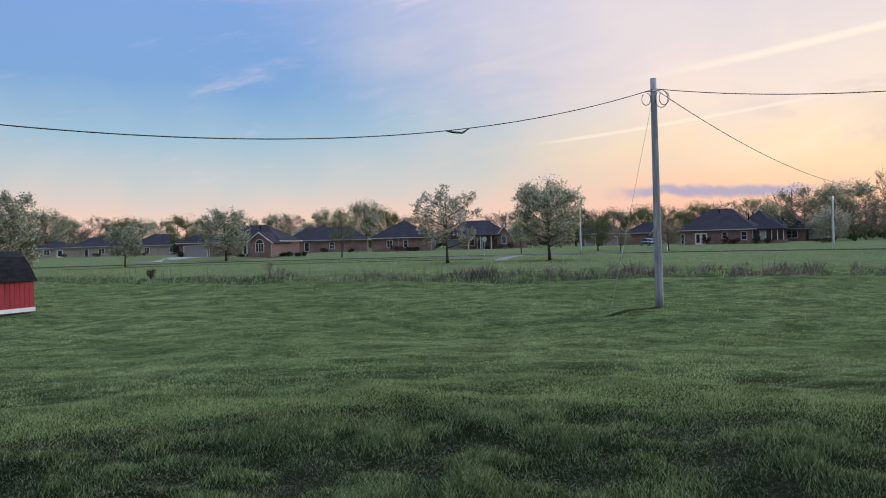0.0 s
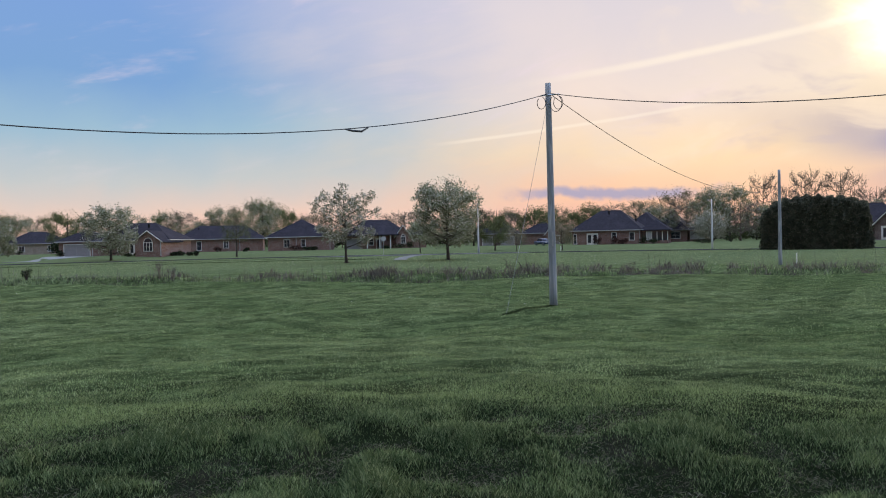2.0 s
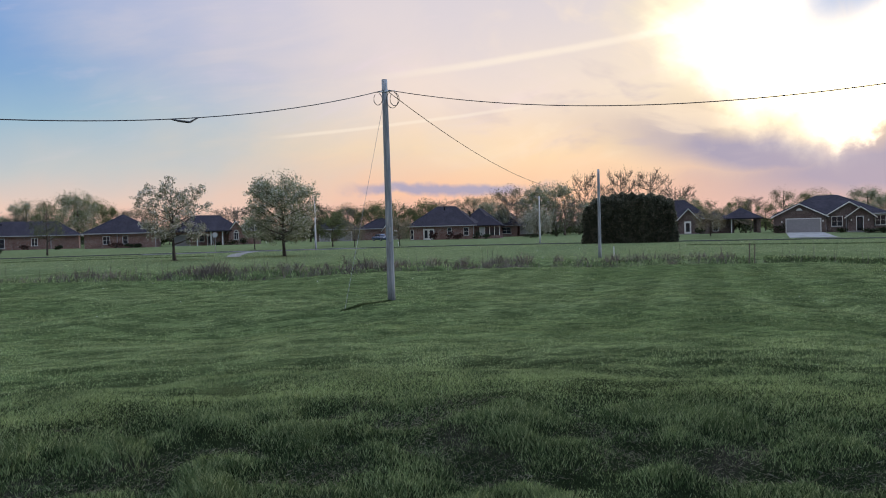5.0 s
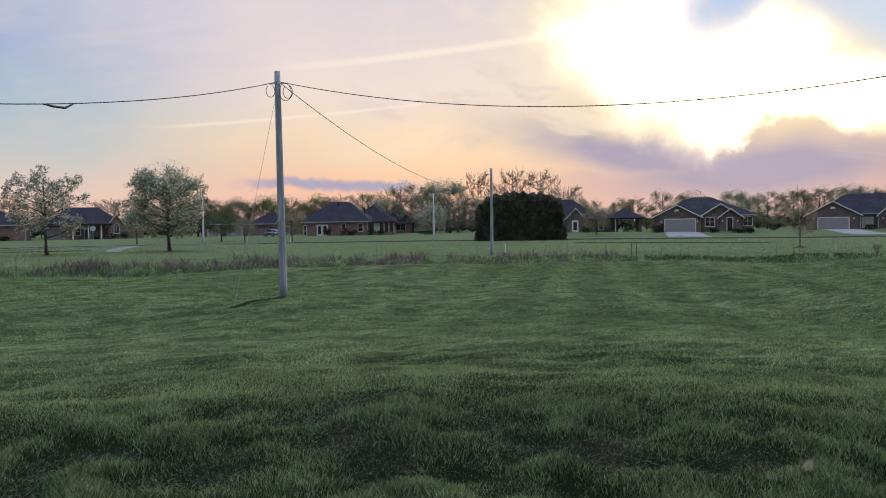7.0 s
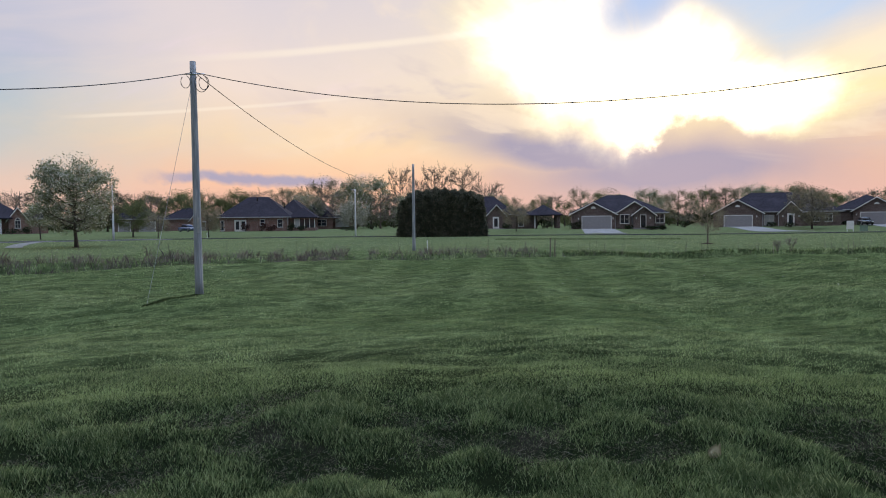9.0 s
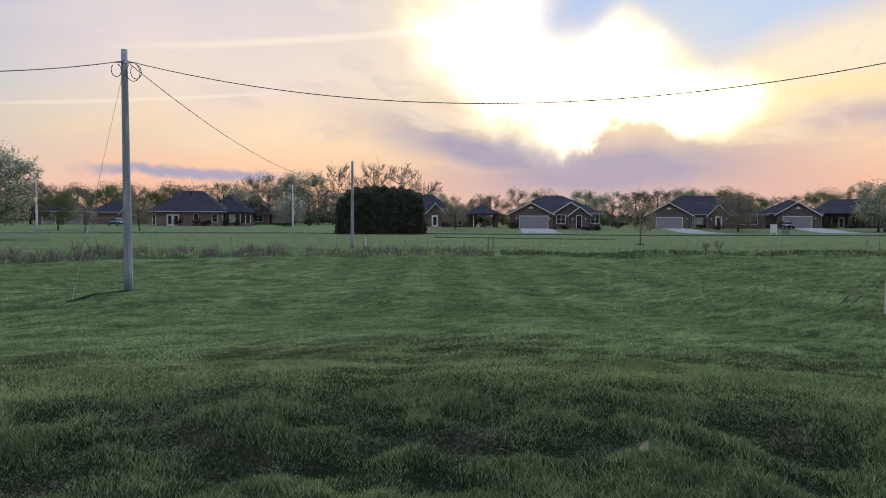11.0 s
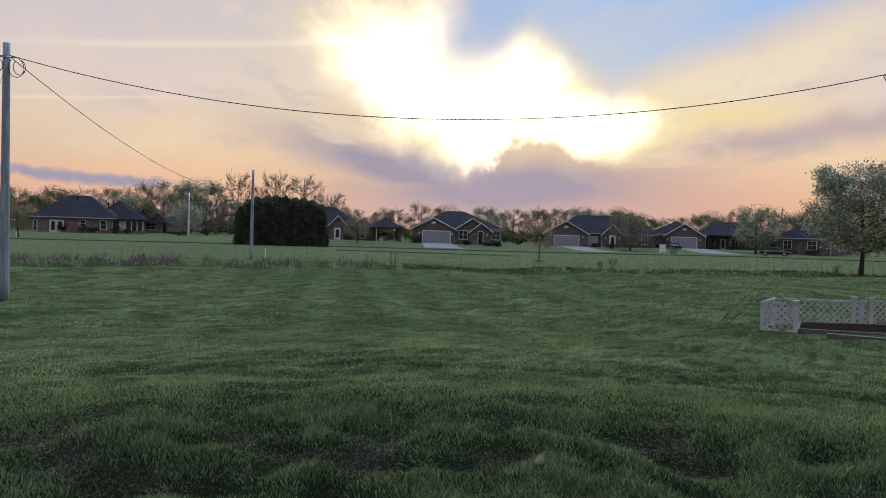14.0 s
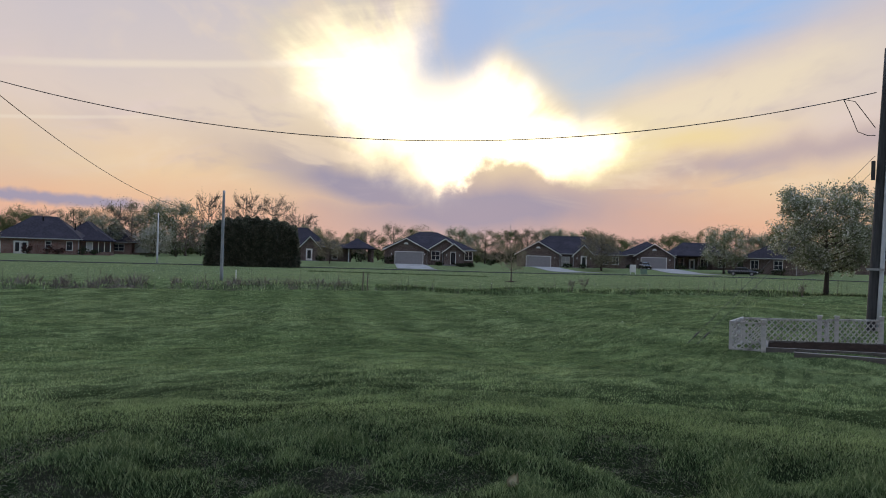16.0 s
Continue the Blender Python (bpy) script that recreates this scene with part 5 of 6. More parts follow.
# low houses at the far left
h = House("low tan brick house at the street's far end", 31.2, 226, 0, BRICK_TAN, 0.1)
h.body(0, 9, 0, 9, 2.7, 5.0)
h.door(4.6, 6.0, 0.1, 2.2, -0.02), h.window(1.5, 2.8, 0.9, 2.2, -0.02)
h.body(8.5, 24, 1, 11, 2.8, 5.6)
h.door(11.4, 12.4, 0.1, 2.2, 0.98, BRICK_DARK), h.window(15.0, 16.5, 0.9, 2.2, 0.98), h.door(19.5, 20.4, 0.1, 2.2, 0.98, BRICK_DARK), h.garage(21.0, 23.4, 2.2, 0.98)
h = House("low tan brick house with a grey hipped roof and white gutter", 25.2, 214, 0, BRICK_TAN, 0.1)
h.body(0, 15, 0, 11, 2.8, 6.0)
h.window(3.0, 4.2, 0.9, 2.2, -0.02), h.window(9.5, 10.6, 0.9, 2.2, -0.02), h.door(13.3, 14.2, 0.1, 2.2, -0.02)

# ---- things on the lawns and along the street ----
strip("path", [polar(-2.4, 84), polar(-2.5, 89), polar(-2.9, 96), polar(-3.5, 103), polar(-4.2, 110)], 1.5, PATHWAY, "pale curved concrete path across the far lawn", "path", 0.04)


# added strip: the street's sheen at a low angle, painted as pale ground
strip("sidewalk", [polar(a, 107.5) for a in np.arange(4, -13, -0.5)], 2.4, PATHWAY, "pale strip laid in place of the street's sheen", "path", 0.06)


def bar(p, q, w, t):
    """A flat slat from p to q in the x-z plane, at depth 0, as a bmesh."""
    bm = bmesh.new()
    d = (Vector((q[0], 0, q[1])) - Vector((p[0], 0, p[1]))).normalized()
    s = Vector((-d.z, 0, d.x)) * w / 2
    a, b = Vector((p[0], 0, p[1])), Vector((q[0], 0, q[1]))
    v = [bm.verts.new(c + Vector((0, y, 0))) for y in t for c in (a - s, b - s, b + s, a + s)]
    for f in ((0, 1, 2, 3), (7, 6, 5, 4), (0, 4, 5, 1), (1, 5, 6, 2), (2, 6, 7, 3), (3, 7, 4, 0)):
        bm.faces.new([v[k] for k in f])
    return bm


def lattice_panel(a, b, h, parent_label):
    """A panel of crossed slats between two places on the ground."""
    d = b - a
    w = Vector((d.x, d.y)).length
    m = Matrix.Translation(a) @ pose(0, 0, 0, 0, 0, math.degrees(math.atan2(d.y, d.x)))
    t = thing("lattice_panel", m, parent_label, "lattice", "lattice panels round the bed")
    part("frame", boxes((0, w, -0.02, 0.02, 0.02, 0.06), (0, w, -0.02, 0.02, h - 0.04, h), (0, 0.04, -0.02, 0.02, 0.06, h - 0.04), (w - 0.04, w, -0.02, 0.02, 0.06, h - 0.04)), LATTICE, t)
    gap = 0.14
    for sign in (1, -1):
        x = -h + gap / 2
        while x < w:
            p, q = [x, 0.03], [x + h - 0.06, h - 0.03]
            if p[0] < 0.02:
                p = [0.02, p[1] + 0.02 - p[0]]
            if q[0] > w - 0.02:
                q = [w - 0.02, q[1] - (q[0] - w + 0.02)]
            if q[1] - p[1] > 0.06:
                if sign < 0:
                    p, q = [w - p[0], p[1]], [w - q[0], q[1]]
                part("slat", bar(p, q, 0.025, (0.0, 0.007) if sign > 0 else (-0.007, 0.0)), LATTICE, t)
            x += gap
    return t


LATTICE = material("weathered_white_lattice", (0.56, 0.53, 0.51), (0.42, 0.40, 0.385), 14.0, 0.9, 0.3, spec=0.1, c3=(0.24, 0.225, 0.215), c3_scale=4.0)
TIMBER = material("grey_timber", (0.15, 0.135, 0.125), (0.10, 0.09, 0.08), 6.0, 0.9, 0.5, 40.0, stretch=(0.4, 3, 3))
SOIL = material("dark_soil", (0.016, 0.012, 0.010), (0.028, 0.020, 0.016), 7.0, 1.0, 1.0, 18.0, spec=0.0)

bed_l, bed_c = on_ground(-69.15, 16.3), on_ground(-71.35, 16.3)
bed_bl, bed_m, bed_r = on_ground(-70.0, 17.8), on_ground(-75.4, 18.5), on_ground(-78.6, 19.3)
lattice_panel(bed_l, bed_c, 0.61, "weathered white wooden lattice panel at the bed's corner")
lattice_panel(bed_l, bed_bl, 0.61, "weathered white wooden lattice panel along the bed's side")
lattice_panel(bed_bl, bed_m, 0.60, "weathered white wooden lattice panel behind the garden bed")
lattice_panel(bed_m, bed_r, 0.60, "weathered white wooden lattice panel behind the garden bed")
for az, d in ((-74.95, 18.42), (-76.0, 18.6), (-78.65, 19.25), (-71.4, 16.27)):
    tagged(part("fence_post", boxes((-0.045, 0.045, -0.045, 0.045, -0.2, 0.64), (-0.055, 0.055, -0.055, 0.055, 0.64, 0.67)), LATTICE), "short pale wooden post of the lattice fence", "post", "posts of the lattice fence").matrix_world = place(az, d)


def build_bed():
    a, b, c, d = on_ground(-71.5, 16.35), on_ground(-82.0, 17.2), on_ground(-80.0, 19.0), on_ground(-71.6, 17.7)
    o = (a + b + c + d) / 4
    t = thing("garden_bed", Matrix.Translation(o), "timber-edged garden bed of bare dark soil inside the lattice", "garden bed")
    for p, q in ((a, b), (b, c), (c, d), (d, a)):
        p, q = p - o, q - o
        e = (q - p).normalized()
        s = Vector((-e.y, e.x, 0)) * 0.045
        bm = bmesh.new()
        v = [bm.verts.new(k + Vector((0, 0, z))) for z in (-0.15, 0.10) for k in (p - s, q - s, q + s, p + s)]
        for f in ((3, 2, 1, 0), (4, 5, 6, 7), (0, 1, 5, 4), (1, 2, 6, 5), (2, 3, 7, 6), (3, 0, 4, 7)):
            bm.faces.new([v[k] for k in f])
        part("timber", bm, TIMBER, t)
    bm = bmesh.new()
    n = 22
    grid = [[None] * (n + 1) for _ in range(n + 1)]
    for i in range(n + 1):
        for j in range(n + 1):
            u, w = 0.02 + 0.96 * i / n, 0.02 + 0.96 * j / n
            p = (a.lerp(b, u)).lerp(d.lerp(c, u), w) - o
            p.z += 0.05 + 0.10 * math.sin(math.pi * u) * math.sin(math.pi * w) + 0.03 * math.sin(i * 1.9) * math.sin(j * 2.3)
            grid[i][j] = bm.verts.new(p)
    for i in range(n):
        for j in range(n):
            bm.faces.new((grid[i][j], grid[i + 1][j], grid[i + 1][j + 1], grid[i][j + 1]))
    part("soil", bm, SOIL, t, "bare dark soil", True)


build_bed()
tagged(part("landscape_timber", boxes((0, 1.7, -0.07, 0.07, 0, 0.1)), TIMBER), "grey landscape timber lying before the garden bed", "timber").matrix_world = place(-73.4, 15.9)

def build_shed():
    w, d, wall, top = 3.6, 2.4, 1.22, 2.36
    t = thing("shed", Matrix.Translation(on_ground(31.5, 33.0)) @ pose(0, 0, 0.1, 0, 0, 31.5 + 36), "red board barn shed with a black gambrel roof and white base", "shed")
    part("wall", boxes((-w + 0.02, -0.02, 0.02, d - 0.02, 0.05, wall)), RED, t)
    for k in range(18):
        part("board", boxes((-w + k * 0.2 + 0.006, -w + (k + 1) * 0.2 - 0.006, -0.005, 0.02, 0.14, wall)), RED, t)
    for k in range(12):
        part("board", boxes((-0.02, 0.005, k * 0.2 + 0.006, (k + 1) * 0.2 - 0.006, 0.14, wall)), RED, t)
    part("base_trim", boxes((-w - 0.02, 0.02, -0.03, 0.0, -0.02, 0.14), (0.0, 0.025, -0.03, d, -0.02, 0.14)), WHITE, t, "white base board")
    profile = [(-0.12, wall - 0.05), (0.28, wall + 0.56), (0.62, wall + 0.92), (d / 2, top), (d - 0.62, wall + 0.92), (d - 0.28, wall + 0.56), (d + 0.12, wall - 0.05)]
    bm = bmesh.new()
    a = [bm.verts.new((-w - 0.1, y, z)) for y, z in profile]
    b = [bm.verts.new((0.08, y, z)) for y, z in profile]
    bm.faces.new(a), bm.faces.new(b[::-1])
    n = len(profile)
    for k in range(n):
        bm.faces.new((a[k], b[k], b[(k + 1) % n], a[(k + 1) % n]))
    part("roof", bm, SHINGLE_BLACK, t)
    for y in (0.25, d - 0.25):
        part("skid", boxes((-w, 0.0, y - 0.07, y + 0.07, -0.16, 0.05)), TIMBER, t)


build_shed()


def street_pole(az, d, h, lamp, label):
    t = thing("street_lamp" if lamp else "utility_pole", place(az, d), label, "street lamp" if lamp else "utility pole")
    bm = bmesh.new()
    tube(bm, [(0, 0, z) for z in np.linspace(-0.3, h, 6)], np.linspace(0.15, 0.09, 6), 10)
    part("pole", bm, PVC, t, smooth=True)
    bm = bmesh.new()
    tube(bm, [(0, 0, h - 0.5), (-0.25, -0.3, h - 0.15), (-0.5, -0.6, h - 0.1)], [0.04, 0.035, 0.03], 6)
    part("arm", bm, METAL, t)
    part("lamp_head", boxes((-0.68, -0.4, -0.85, -0.5, h - 0.18, h - 0.04)), METAL, t)


street_pole(-8.6, 112, 7.7, True, "slender pale street lamp beside the path")
street_pole(-26.1, 116, 7.4, True, "slender pale street lamp before the brick houses")

SIGN = material("sign_back", (0.50, 0.50, 0.50), (0.44, 0.44, 0.44), 4.0, 0.5, metal=0.3)
t = thing("road_sign", place(-1.15, 118), "grey back of an octagonal road sign on a post", "road sign")
bm = bmesh.new()
tube(bm, [(0, 0, -0.2), (0, 0, 2.7)], [0.04, 0.04], 6)
part("post", bm, METAL, t)
bm = bmesh.new()
prism(bm, [(0.42 * math.cos(a), 2.55 + 0.42 * math.sin(a)) for a in np.arange(8) * math.pi / 4 + math.pi / 8], -0.07, -0.05)
part("plate", bm, SIGN, t)

t = thing("notice_board", place(-62.15, 113), "white notice board on two short legs on the lawn", "notice board")
part("board", boxes((-0.45, 0.45, -0.04, 0.04, 0.35, 1.5)), WHITE, t)
part("leg", boxes((-0.4, -0.33, -0.03, 0.03, -0.2, 0.35)), WHITE, t), part("leg", boxes((0.33, 0.4, -0.03, 0.03, -0.2, 0.35)), WHITE, t)
GREEN_BOX = material("green_enamel", (0.20, 0.28, 0.22), (0.16, 0.23, 0.18), 5.0, 0.5)
t = thing("utility_box", place(-62.95, 118), "pale green steel utility box on the verge", "utility box")
part("cabinet", boxes((-0.5, 0.5, -0.35, 0.35, 0.05, 0.75)), GREEN_BOX, t), part("lid", boxes((-0.54, 0.54, -0.39, 0.39, 0.75, 0.82)), GREEN_BOX, t), part("pad", boxes((-0.6, 0.6, -0.45, 0.45, -0.1, 0.05)), CONCRETE, t)
for az, d, h in ((-31.7, 63.5, 0.85), (-15.0, 118, 0.7), (0.9, 44.6, 0.45)):
    t = thing("marker_post", place(az, d), "small white plastic marker post in the grass", "marker post", "marker posts")
    bm = bmesh.new()
    tube(bm, [(0, 0, -0.5), (0, 0, h)], [0.045, 0.045], 8)
    part("shaft", bm, WHITE, t)
    bm = bmesh.new()
    tube(bm, [(0, 0, h), (0, 0, h + 0.05)], [0.055, 0.03], 8)
    part("tip", bm, WHITE, t)


def car(az, d, turn, paint, label):
    t = thing("car", place(az, d, turn), label, "car")
    bm = bmesh.new()
    prism(bm, [(-2.2, 0.35), (-2.25, 0.62), (-2.1, 0.86), (-1.3, 0.93), (1.0, 0.95), (2.05, 0.80), (2.25, 0.6), (2.2, 0.32), (1.8, 0.26), (-1.8, 0.26)], -0.85, 0.85)
    bmesh.ops.bevel(bm, geom=bm.edges[:], offset=0.06, segments=2, affect="EDGES")
    part("body", bm, paint, t, smooth=True)
    bm = bmesh.new()
    prism(bm, [(-1.45, 0.92), (-0.95, 1.36), (-0.1, 1.43), (0.45, 1.38), (1.15, 0.93)], -0.68, 0.68)
    bmesh.ops.bevel(bm, geom=bm.edges[:], offset=0.05, segments=2, affect="EDGES")
    part("cabin", bm, paint, t, smooth=True)
    for s in (-1, 1):
        for x0, x1, xa, xb in ((-1.2, -0.2, -0.9, -0.2), (-0.12, 0.95, -0.12, 0.42)):
            bm = bmesh.new()
            prism(bm, [(x0, 0.97), (x1, 0.97), (xb, 1.33), (xa, 1.33)], s * 0.685 - 0.01, s * 0.685 + 0.01)
            part("side_window", bm, GLASS, t)
        for x in (-1.35, 1.4):
            bm = bmesh.new()
            tube(bm, [(x, s * 0.68, 0.31), (x, s * 0.87, 0.31)], [0.32, 0.32], 18)
            wheel = part("wheel", bm, CABLE, t, "black tyre")
            bm = bmesh.new()
            tube(bm, [(x, s * 0.86, 0.31), (x, s * 0.885, 0.31)], [0.2, 0.17], 12)
            part("rim", bm, METAL, wheel, "grey rim")
        part("headlight", boxes((2.14, 2.24, s * 0.62 - 0.16, s * 0.62 + 0.16, 0.58, 0.7)), WHITE, t)
        part("tail_light", boxes((-2.26, -2.16, s * 0.62 - 0.16, s * 0.62 + 0.16, 0.62, 0.76)), RED, t)
    return t


BLACK_PAINT = material("black_car_paint", (0.012, 0.012, 0.015), (0.016, 0.016, 0.02), 2.0, 0.25, spec=0.6)
BLUE_PAINT = material("blue_car_paint", (0.03, 0.05, 0.10), (0.035, 0.06, 0.12), 2.0, 0.3, spec=0.6)
car(-69.9, 128, 4, BLACK_PAINT, "black parked saloon car at the kerb")
car(-13.65, 146, 60, BLUE_PAINT, "dark blue parked car beside a house")
car(-63.0, 145, 75, BLACK_PAINT, "dark parked car in front of a garage")

# a thin mast far behind the roofs
t = thing("radio_mast", place(-52.75, 420), "thin grey lattice radio mast far behind the houses", "mast")
for k in range(3):
    a = k * 2.094
    bm = bmesh.new()
    tube(bm, [(0.5 * math.cos(a), 0.5 * math.sin(a), -0.5), (0.2 * math.cos(a), 0.2 * math.sin(a), 20)], [0.1, 0.08], 5)
    part("leg", bm, METAL, t)
for z in np.arange(1, 20, 2.0):
    bm = bmesh.new()
    r = 0.5 - 0.015 * z
    tube(bm, [(r * math.cos(a), r * math.sin(a), z + a * 0.3) for a in np.arange(0, 6.6, 2.094)], [0.06] * 4, 4)
    part("brace", bm, METAL, t)

# shrubs at the house fronts
for k, (az, d, w, h, leaf) in enumerate([
        (15.6, 139, 1.3, 0.9, SHRUB), (15.0, 138.5, 1.2, 0.7, SHRUB), (14.5, 138, 1.2, 0.7, SHRUB), (14.0, 138, 1.5, 1.0, SHRUB), (13.4, 137.5, 1.2, 0.8, SHRUB), (12.9, 137.5, 1.4, 1.0, SHRUB),
        (16.9, 138, 1.5, 0.7, SHRUB), (17.6, 138, 1.3, 0.6, SHRUB), (21.9, 141, 1.6, 1.1, SHRUB), (11.4, 165, 1.8, 1.1, SHRUB_RED), (9.3, 148, 1.3, 0.9, SHRUB),
        (5.7, 148, 2.8, 1.4, SHRUB_RED), (4.8, 148, 1.8, 0.9, SHRUB), (4.2, 148, 1.6, 0.8, SHRUB), (-2.3, 149, 3.2, 1.1, SHRUB), (-1.3, 150, 2.0, 0.8, SHRUB), (-3.2, 150, 1.6, 1.4, SHRUB),
        (-17.8, 143.5, 1.7, 1.8, SHRUB_RED), (-19.0, 142.5, 2.1, 1.7, SHRUB_RED), (-19.7, 142, 1.8, 1.2, SHRUB_RED), (-21.2, 141, 1.8, 1.7, SHRUB), (-21.9, 141, 2.4, 1.1, SHRUB), (-22.7, 152, 1.8, 1.0, SHRUB),
        (-25.4, 138, 3.4, 0.9, SHRUB), (-27.4, 150, 2.4, 1.4, SHRUB), (-38.0, 136, 2.0, 1.4, SHRUB), (-41.1, 138, 2.1, 1.6, SHRUB), (-43.2, 127.5, 2.2, 1.6, SHRUB), (-47.2, 127, 1.8, 0.7, SHRUB),
        (-48.9, 127, 2.2, 0.7, SHRUB), (-49.7, 127.5, 1.6, 0.9, SHRUB), (-51.3, 140, 1.8, 1.2, SHRUB), (-57.2, 140, 1.8, 0.9, SHRUB), (-58.4, 139, 2.2, 1.0, SHRUB), (-60.8, 146, 2.0, 1.4, SHRUB),
        (-61.9, 147, 1.4, 0.8, SHRUB), (-65.6, 148, 2.2, 0.9, SHRUB), (-67.0, 148, 2.4, 1.0, SHRUB), (-70.8, 139, 2.6, 1.2, SHRUB), (-72.4, 138, 3.0, 1.3, SHRUB), (29.6, 222, 2.0, 1.2, SHRUB), (27.6, 221, 2.4, 1.2, SHRUB), (24.4, 212, 1.8, 1.2, SHRUB)]):
    make_bush("shrub", place(az, d), 100 + k, w, h, leaf, 260, 0.13, "clipped dark shrub at a house front" if leaf is SHRUB else "russet-leaved shrub at a house front", group="shrubs at the house fronts")
make_bush("shrub", place(24.0, 62.5), 160, 0.9, 1.1, SHRUB, 120, 0.07, "small dark sapling beside the ditch")
make_bush("weed_clump", place(-23.5, 47.5), 161, 3.6, 0.9, DEAD, 500, 0.09, "dark tangle of dead weeds at the ditch", "weeds")
make_bush("weed_clump", place(-20.8, 47.5), 162, 2.2, 0.8, DEAD, 300, 0.09, "dark tangle of dead weeds at the ditch", "weeds")
for az, d, h in ((-41.3, 46.5, 1.25), (-41.65, 46.6, 1.15)):
    t = thing("stake", place(az, d), "weathered wooden stake standing by the ditch", "stake", "stakes by the ditch")
    bm = bmesh.new()
    tube(bm, [(0, 0, -0.3), (0.01, 0, h * 0.5), (0.03, 0, h)], [0.04, 0.038, 0.034], 7)
    part("shaft", bm, BARK_PALE, t)


def twiggy_weed(az, d, h, seed, label):
    """A bare branching weed stem with a few dry heads."""
    t = thing("tall_weed", place(az, d), label, "weeds", "tall weeds by the ditch")
    rng = random.Random(seed)
    bm, tips = bmesh.new(), []
    for k in range(9):
        a, lean = rng.uniform(0, 6.3), rng.uniform(0.1, 0.5)
        e = Vector((math.cos(a) * lean * h, math.sin(a) * lean * h, h * rng.uniform(0.6, 1.0)))
        tube(bm, [(0, 0, -0.1), e * 0.5 + Vector((0, 0, 0.06)), e], [0.011, 0.008, 0.005], 4)
        for j in range(4):
            s = e * rng.uniform(0.45, 0.95)
            q = s + Vector((rng.uniform(-1, 1), rng.uniform(-1, 1), rng.uniform(0.4, 1.2))) * 0.16 * h
            tube(bm, [s, q], [0.006, 0.004], 3)
            tips.append(tuple(q))
    part("stem_work", bm, BARK_PALE, t)
    g = np.random.default_rng(seed)
    heads = np.repeat(np.array(tips), 5, axis=0)
    tagged(quick("seed_heads", *leaves_at(g, heads + g.normal(size=heads.shape) * 0.05, 0.035), DEAD, t), kind="stuff")


for k, (az, d, h) in enumerate(((-11.1, 46.0, 1.4), (-36.1, 48.0, 1.0), (-58.5, 53.0, 1.0), (-57.6, 53.2, 0.7), (-21.9, 48.0, 1.0), (-23.2, 47.8, 1.1), (-6.2, 45.5, 1.1), (15.5, 52.5, 1.3), (14.6, 52.0, 0.9), (-73.8, 56.0, 0.9), (-20.2, 48.2, 0.9), (-14.0, 46.0, 0.9))):
    twiggy_weed(az, d, h, 300 + k, "bare branching dead weed standing by the ditch")
MULCH = material("dark_mulch", (0.03, 0.022, 0.017), (0.05, 0.036, 0.028), 9.0, 1.0, 0.8, 20.0, spec=0.0)
for az, d, r in ((-52.9, 72, 0.75), (1.76, 80, 0.5), (-6.19, 82, 0.5), (-75.3, 58, 0.5)):
    bm = bmesh.new()
    c = on_ground(az, d)
    ring = [bm.verts.new((r * math.cos(a) * (1 + 0.08 * math.sin(3 * a)), r * math.sin(a), zg(c.x + r * math.cos(a), c.y + r * math.sin(a)) - c.z - 0.02)) for a in np.linspace(0, 2 * math.pi, 20, endpoint=False)]
    top = bm.verts.new((0, 0, 0.12))
    for k in range(20):
        bm.faces.new((ring[k], ring[(k + 1) % 20], top))
    tagged(part("mulch_ring", bm, MULCH, smooth=True), "low ring of dark mulch round a tree trunk", "mulch").matrix_world = Matrix.Translation(c)

# ---- grass blades, nearest last ----
def sow(seed, n, r0, r1, length, width, lean, name, label, flat=False, lo=-84, hi=39):
    rng = np.random.default_rng(seed)
    r = np.sqrt(rng.uniform(r0 * r0, r1 * r1, n))
    a = np.radians(rng.uniform(lo, hi, n))
    x, y = -r * np.sin(a), r * np.cos(a)
    mound = np.clip((tufts(x, y) - 0.34) * 3.2, 0, 1)
    clump = 0.6 * value_noise(x, y, 0.9, 1) + 0.4 * value_noise(x + 7, y, 0.35, 2)
    near = 1 - step(r, 6.2, 7.4)
    keep = rng.random(n) < near * (0.25 + 0.75 * mound) + (1 - near) * np.clip(0.35 + 0.9 * clump, 0, 1)
    x, y, r, mound, clump, near = (q[keep] for q in (x, y, r, mound, clump, near))
    n = len(x)
    rough = near * (0.55 + 1.0 * mound) + (1 - near) * (0.35 + 0.75 * clump)
    L = length * rng.uniform(0.55, 1.35, n) * rough
    W = width * rng.uniform(0.7, 1.3, n)
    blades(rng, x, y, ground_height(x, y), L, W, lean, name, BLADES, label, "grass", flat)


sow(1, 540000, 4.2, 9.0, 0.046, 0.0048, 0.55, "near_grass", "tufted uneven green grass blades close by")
sow(2, 480000, 8.6, 18.0, 0.042, 0.011, 0.45, "mown_grass", "mown green lawn grass blades", True)
sow(3, 520000, 18.0, 46.0, 0.05, 0.024, 0.5, "far_grass", "mown green lawn grass blades further off", True)
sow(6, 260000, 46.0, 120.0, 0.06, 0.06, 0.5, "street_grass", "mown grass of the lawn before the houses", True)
sow(4, 60000, 0.2, 4.2, 0.07, 0.009, 0.5, "standing_grass", "green lawn grass blades underfoot", True, 0, 360)
sow(5, 110000, 4.2, 12.0, 0.06, 0.014, 0.5, "rear_grass", "green lawn grass blades behind the viewpoint", True, 39, 276)

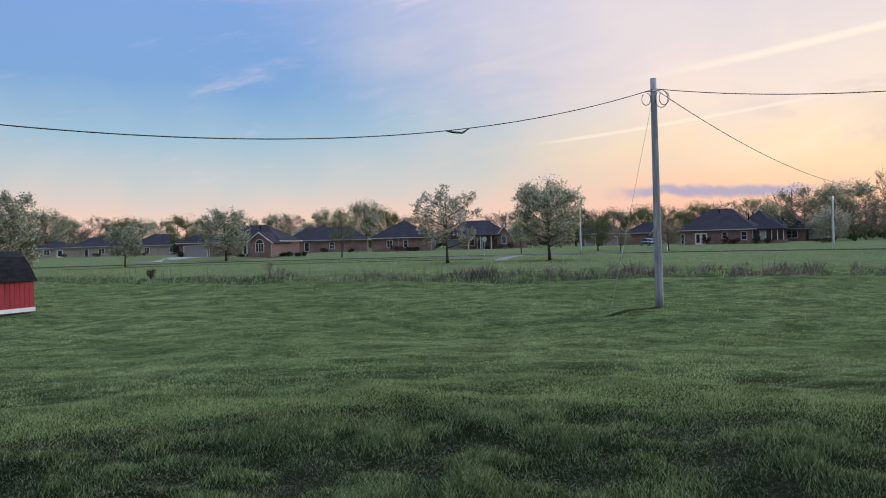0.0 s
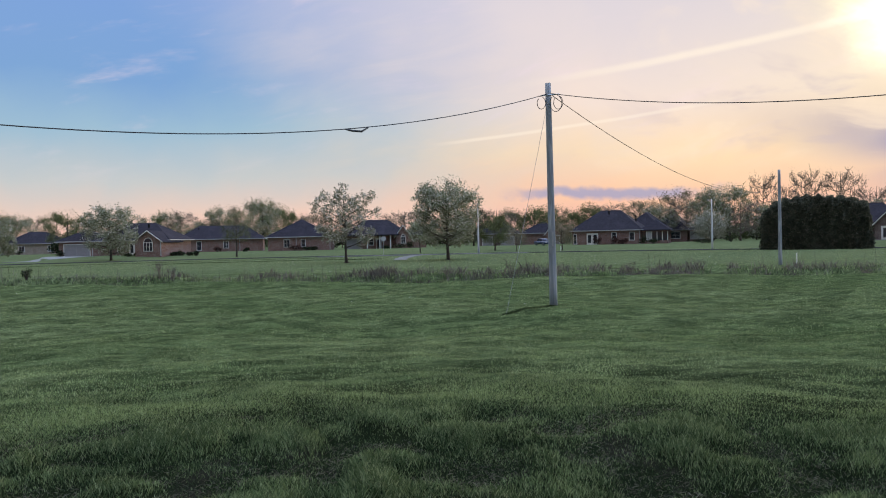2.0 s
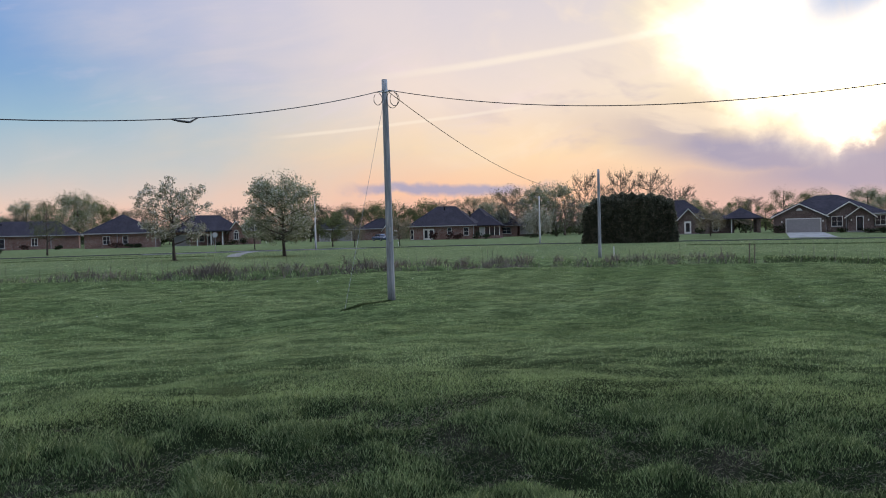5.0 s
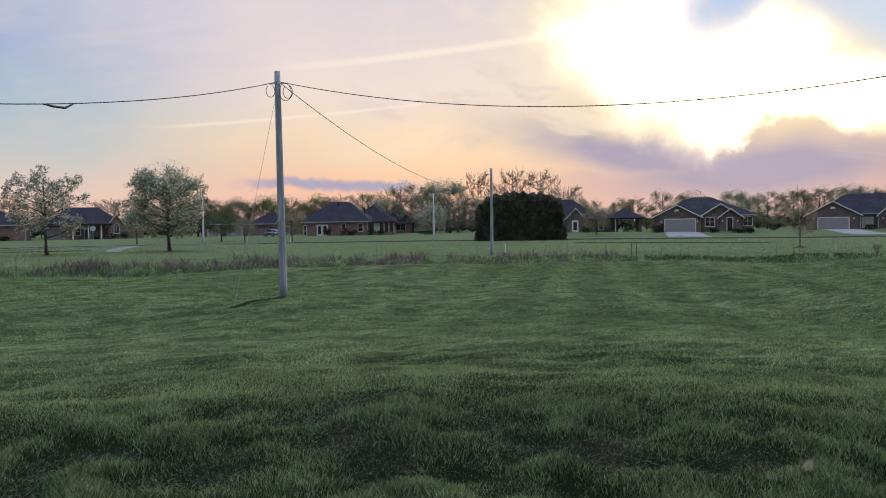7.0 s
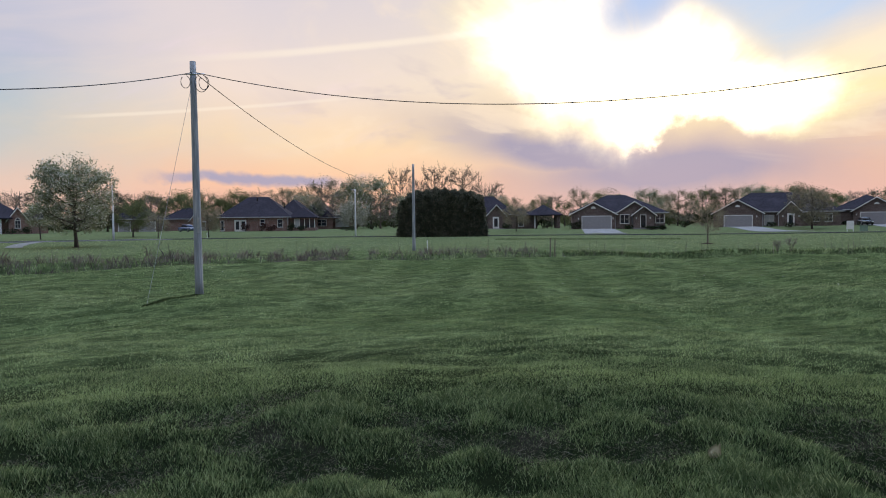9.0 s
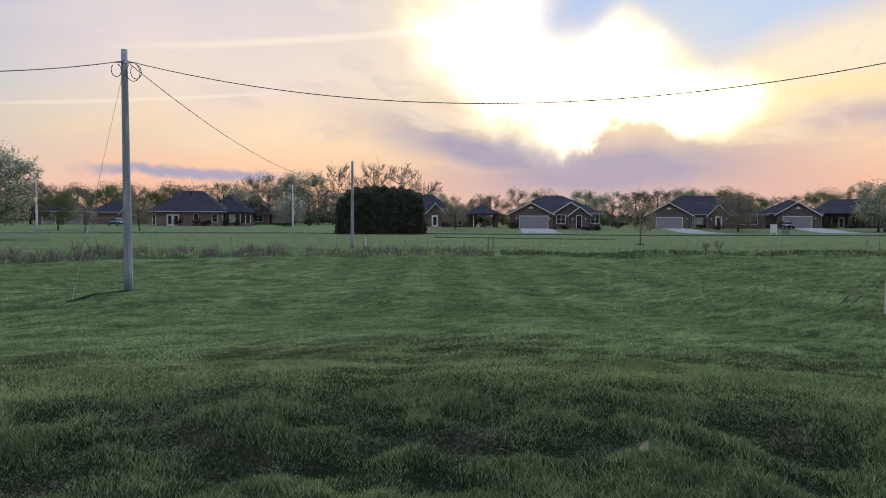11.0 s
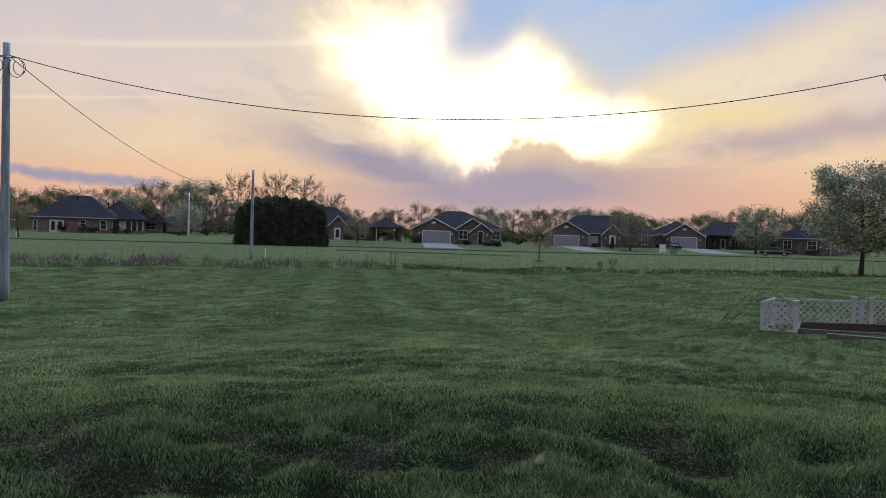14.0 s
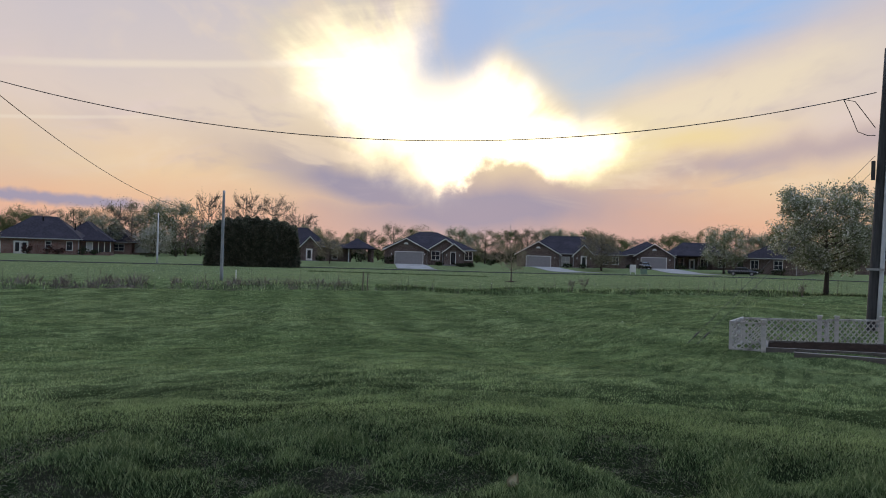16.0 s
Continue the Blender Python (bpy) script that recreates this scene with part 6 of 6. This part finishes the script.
# straw lying in the hollows between the tufts
rng = np.random.default_rng(15)
n = 60000
r, a = np.sqrt(rng.uniform(16, 50, n)), np.radians(rng.uniform(-84, 39, n))
x, y = -r * np.sin(a), r * np.cos(a)
keep = (tufts(x, y) < 0.43) & (value_noise(x, y, 1.4, 31) > 0.4)
x, y = x[keep], y[keep]
n = len(x)
blades(rng, x, y, ground_height(x, y), rng.uniform(0.015, 0.035, n), np.full(n, 0.005), 2.2, "straw", STRAW, "dry grey straw lying between the grass tufts", "straw")

# seed heads scattered in the lawns, and one dead leaf
rng = np.random.default_rng(33)
n = 420
a, r = np.radians(rng.uniform(-76, 30, n)), rng.uniform(24, 108, n)
x, y = -r * np.sin(a), r * np.cos(a)
tagged(quick("dandelion_heads", *leaves_at(rng, np.stack([x, y, ground_height(x, y) + 0.05], -1), 0.012 + 0.026 * np.clip(r / 80, 0, 1)[:, None]), WHITE), "pale dandelion seed heads dotted over the lawn", "dandelions", kind="stuff")
bm = bmesh.new()
rows = []
for k in range(9):
    f = k / 8
    w = 0.045 * math.sin(math.pi * (0.04 + 0.92 * f)) ** 0.7
    rows.append([bm.verts.new((0.17 * (f - 0.5), u * w, 0.05 * (2 * f - 1) ** 2 + 0.03 * u * u + 0.012 * math.sin(9 * f + 2 * u))) for u in (-1, -0.5, 0, 0.5, 1)])
for p, q in zip(rows, rows[1:]):
    for k in range(4):
        bm.faces.new((p[k], p[k + 1], q[k + 1], q[k]))
bmesh.ops.solidify(bm, geom=bm.faces[:], thickness=0.002)
tagged(part("dead_leaf", bm, DRY_LEAF, smooth=True), "curled pale dead leaf lying on the grass", "leaf").matrix_world = Matrix.Translation(on_ground(-53.4, 5.4) + Vector((0, 0, 0.035))) @ pose(0, 0, 0, 12, -8, 25)

# dark unmown strip between the grey pole and its guy wire
rng = np.random.default_rng(9)
n = 2600
f = rng.uniform(-0.06, 1.05, n)
a, b = on_ground(P1_AZ, P1_D), guy_foot
x = a.x + (b.x - a.x) * f + rng.normal(size=n) * 0.045
y = a.y + (b.y - a.y) * f + rng.normal(size=n) * 0.06
blades(rng, x, y, ground_height(x, y), rng.uniform(0.03, 0.06, n), np.full(n, 0.018), 0.5, "unmown_grass", RANK, "dark longer grass left by the mower beside the pole", "grass")
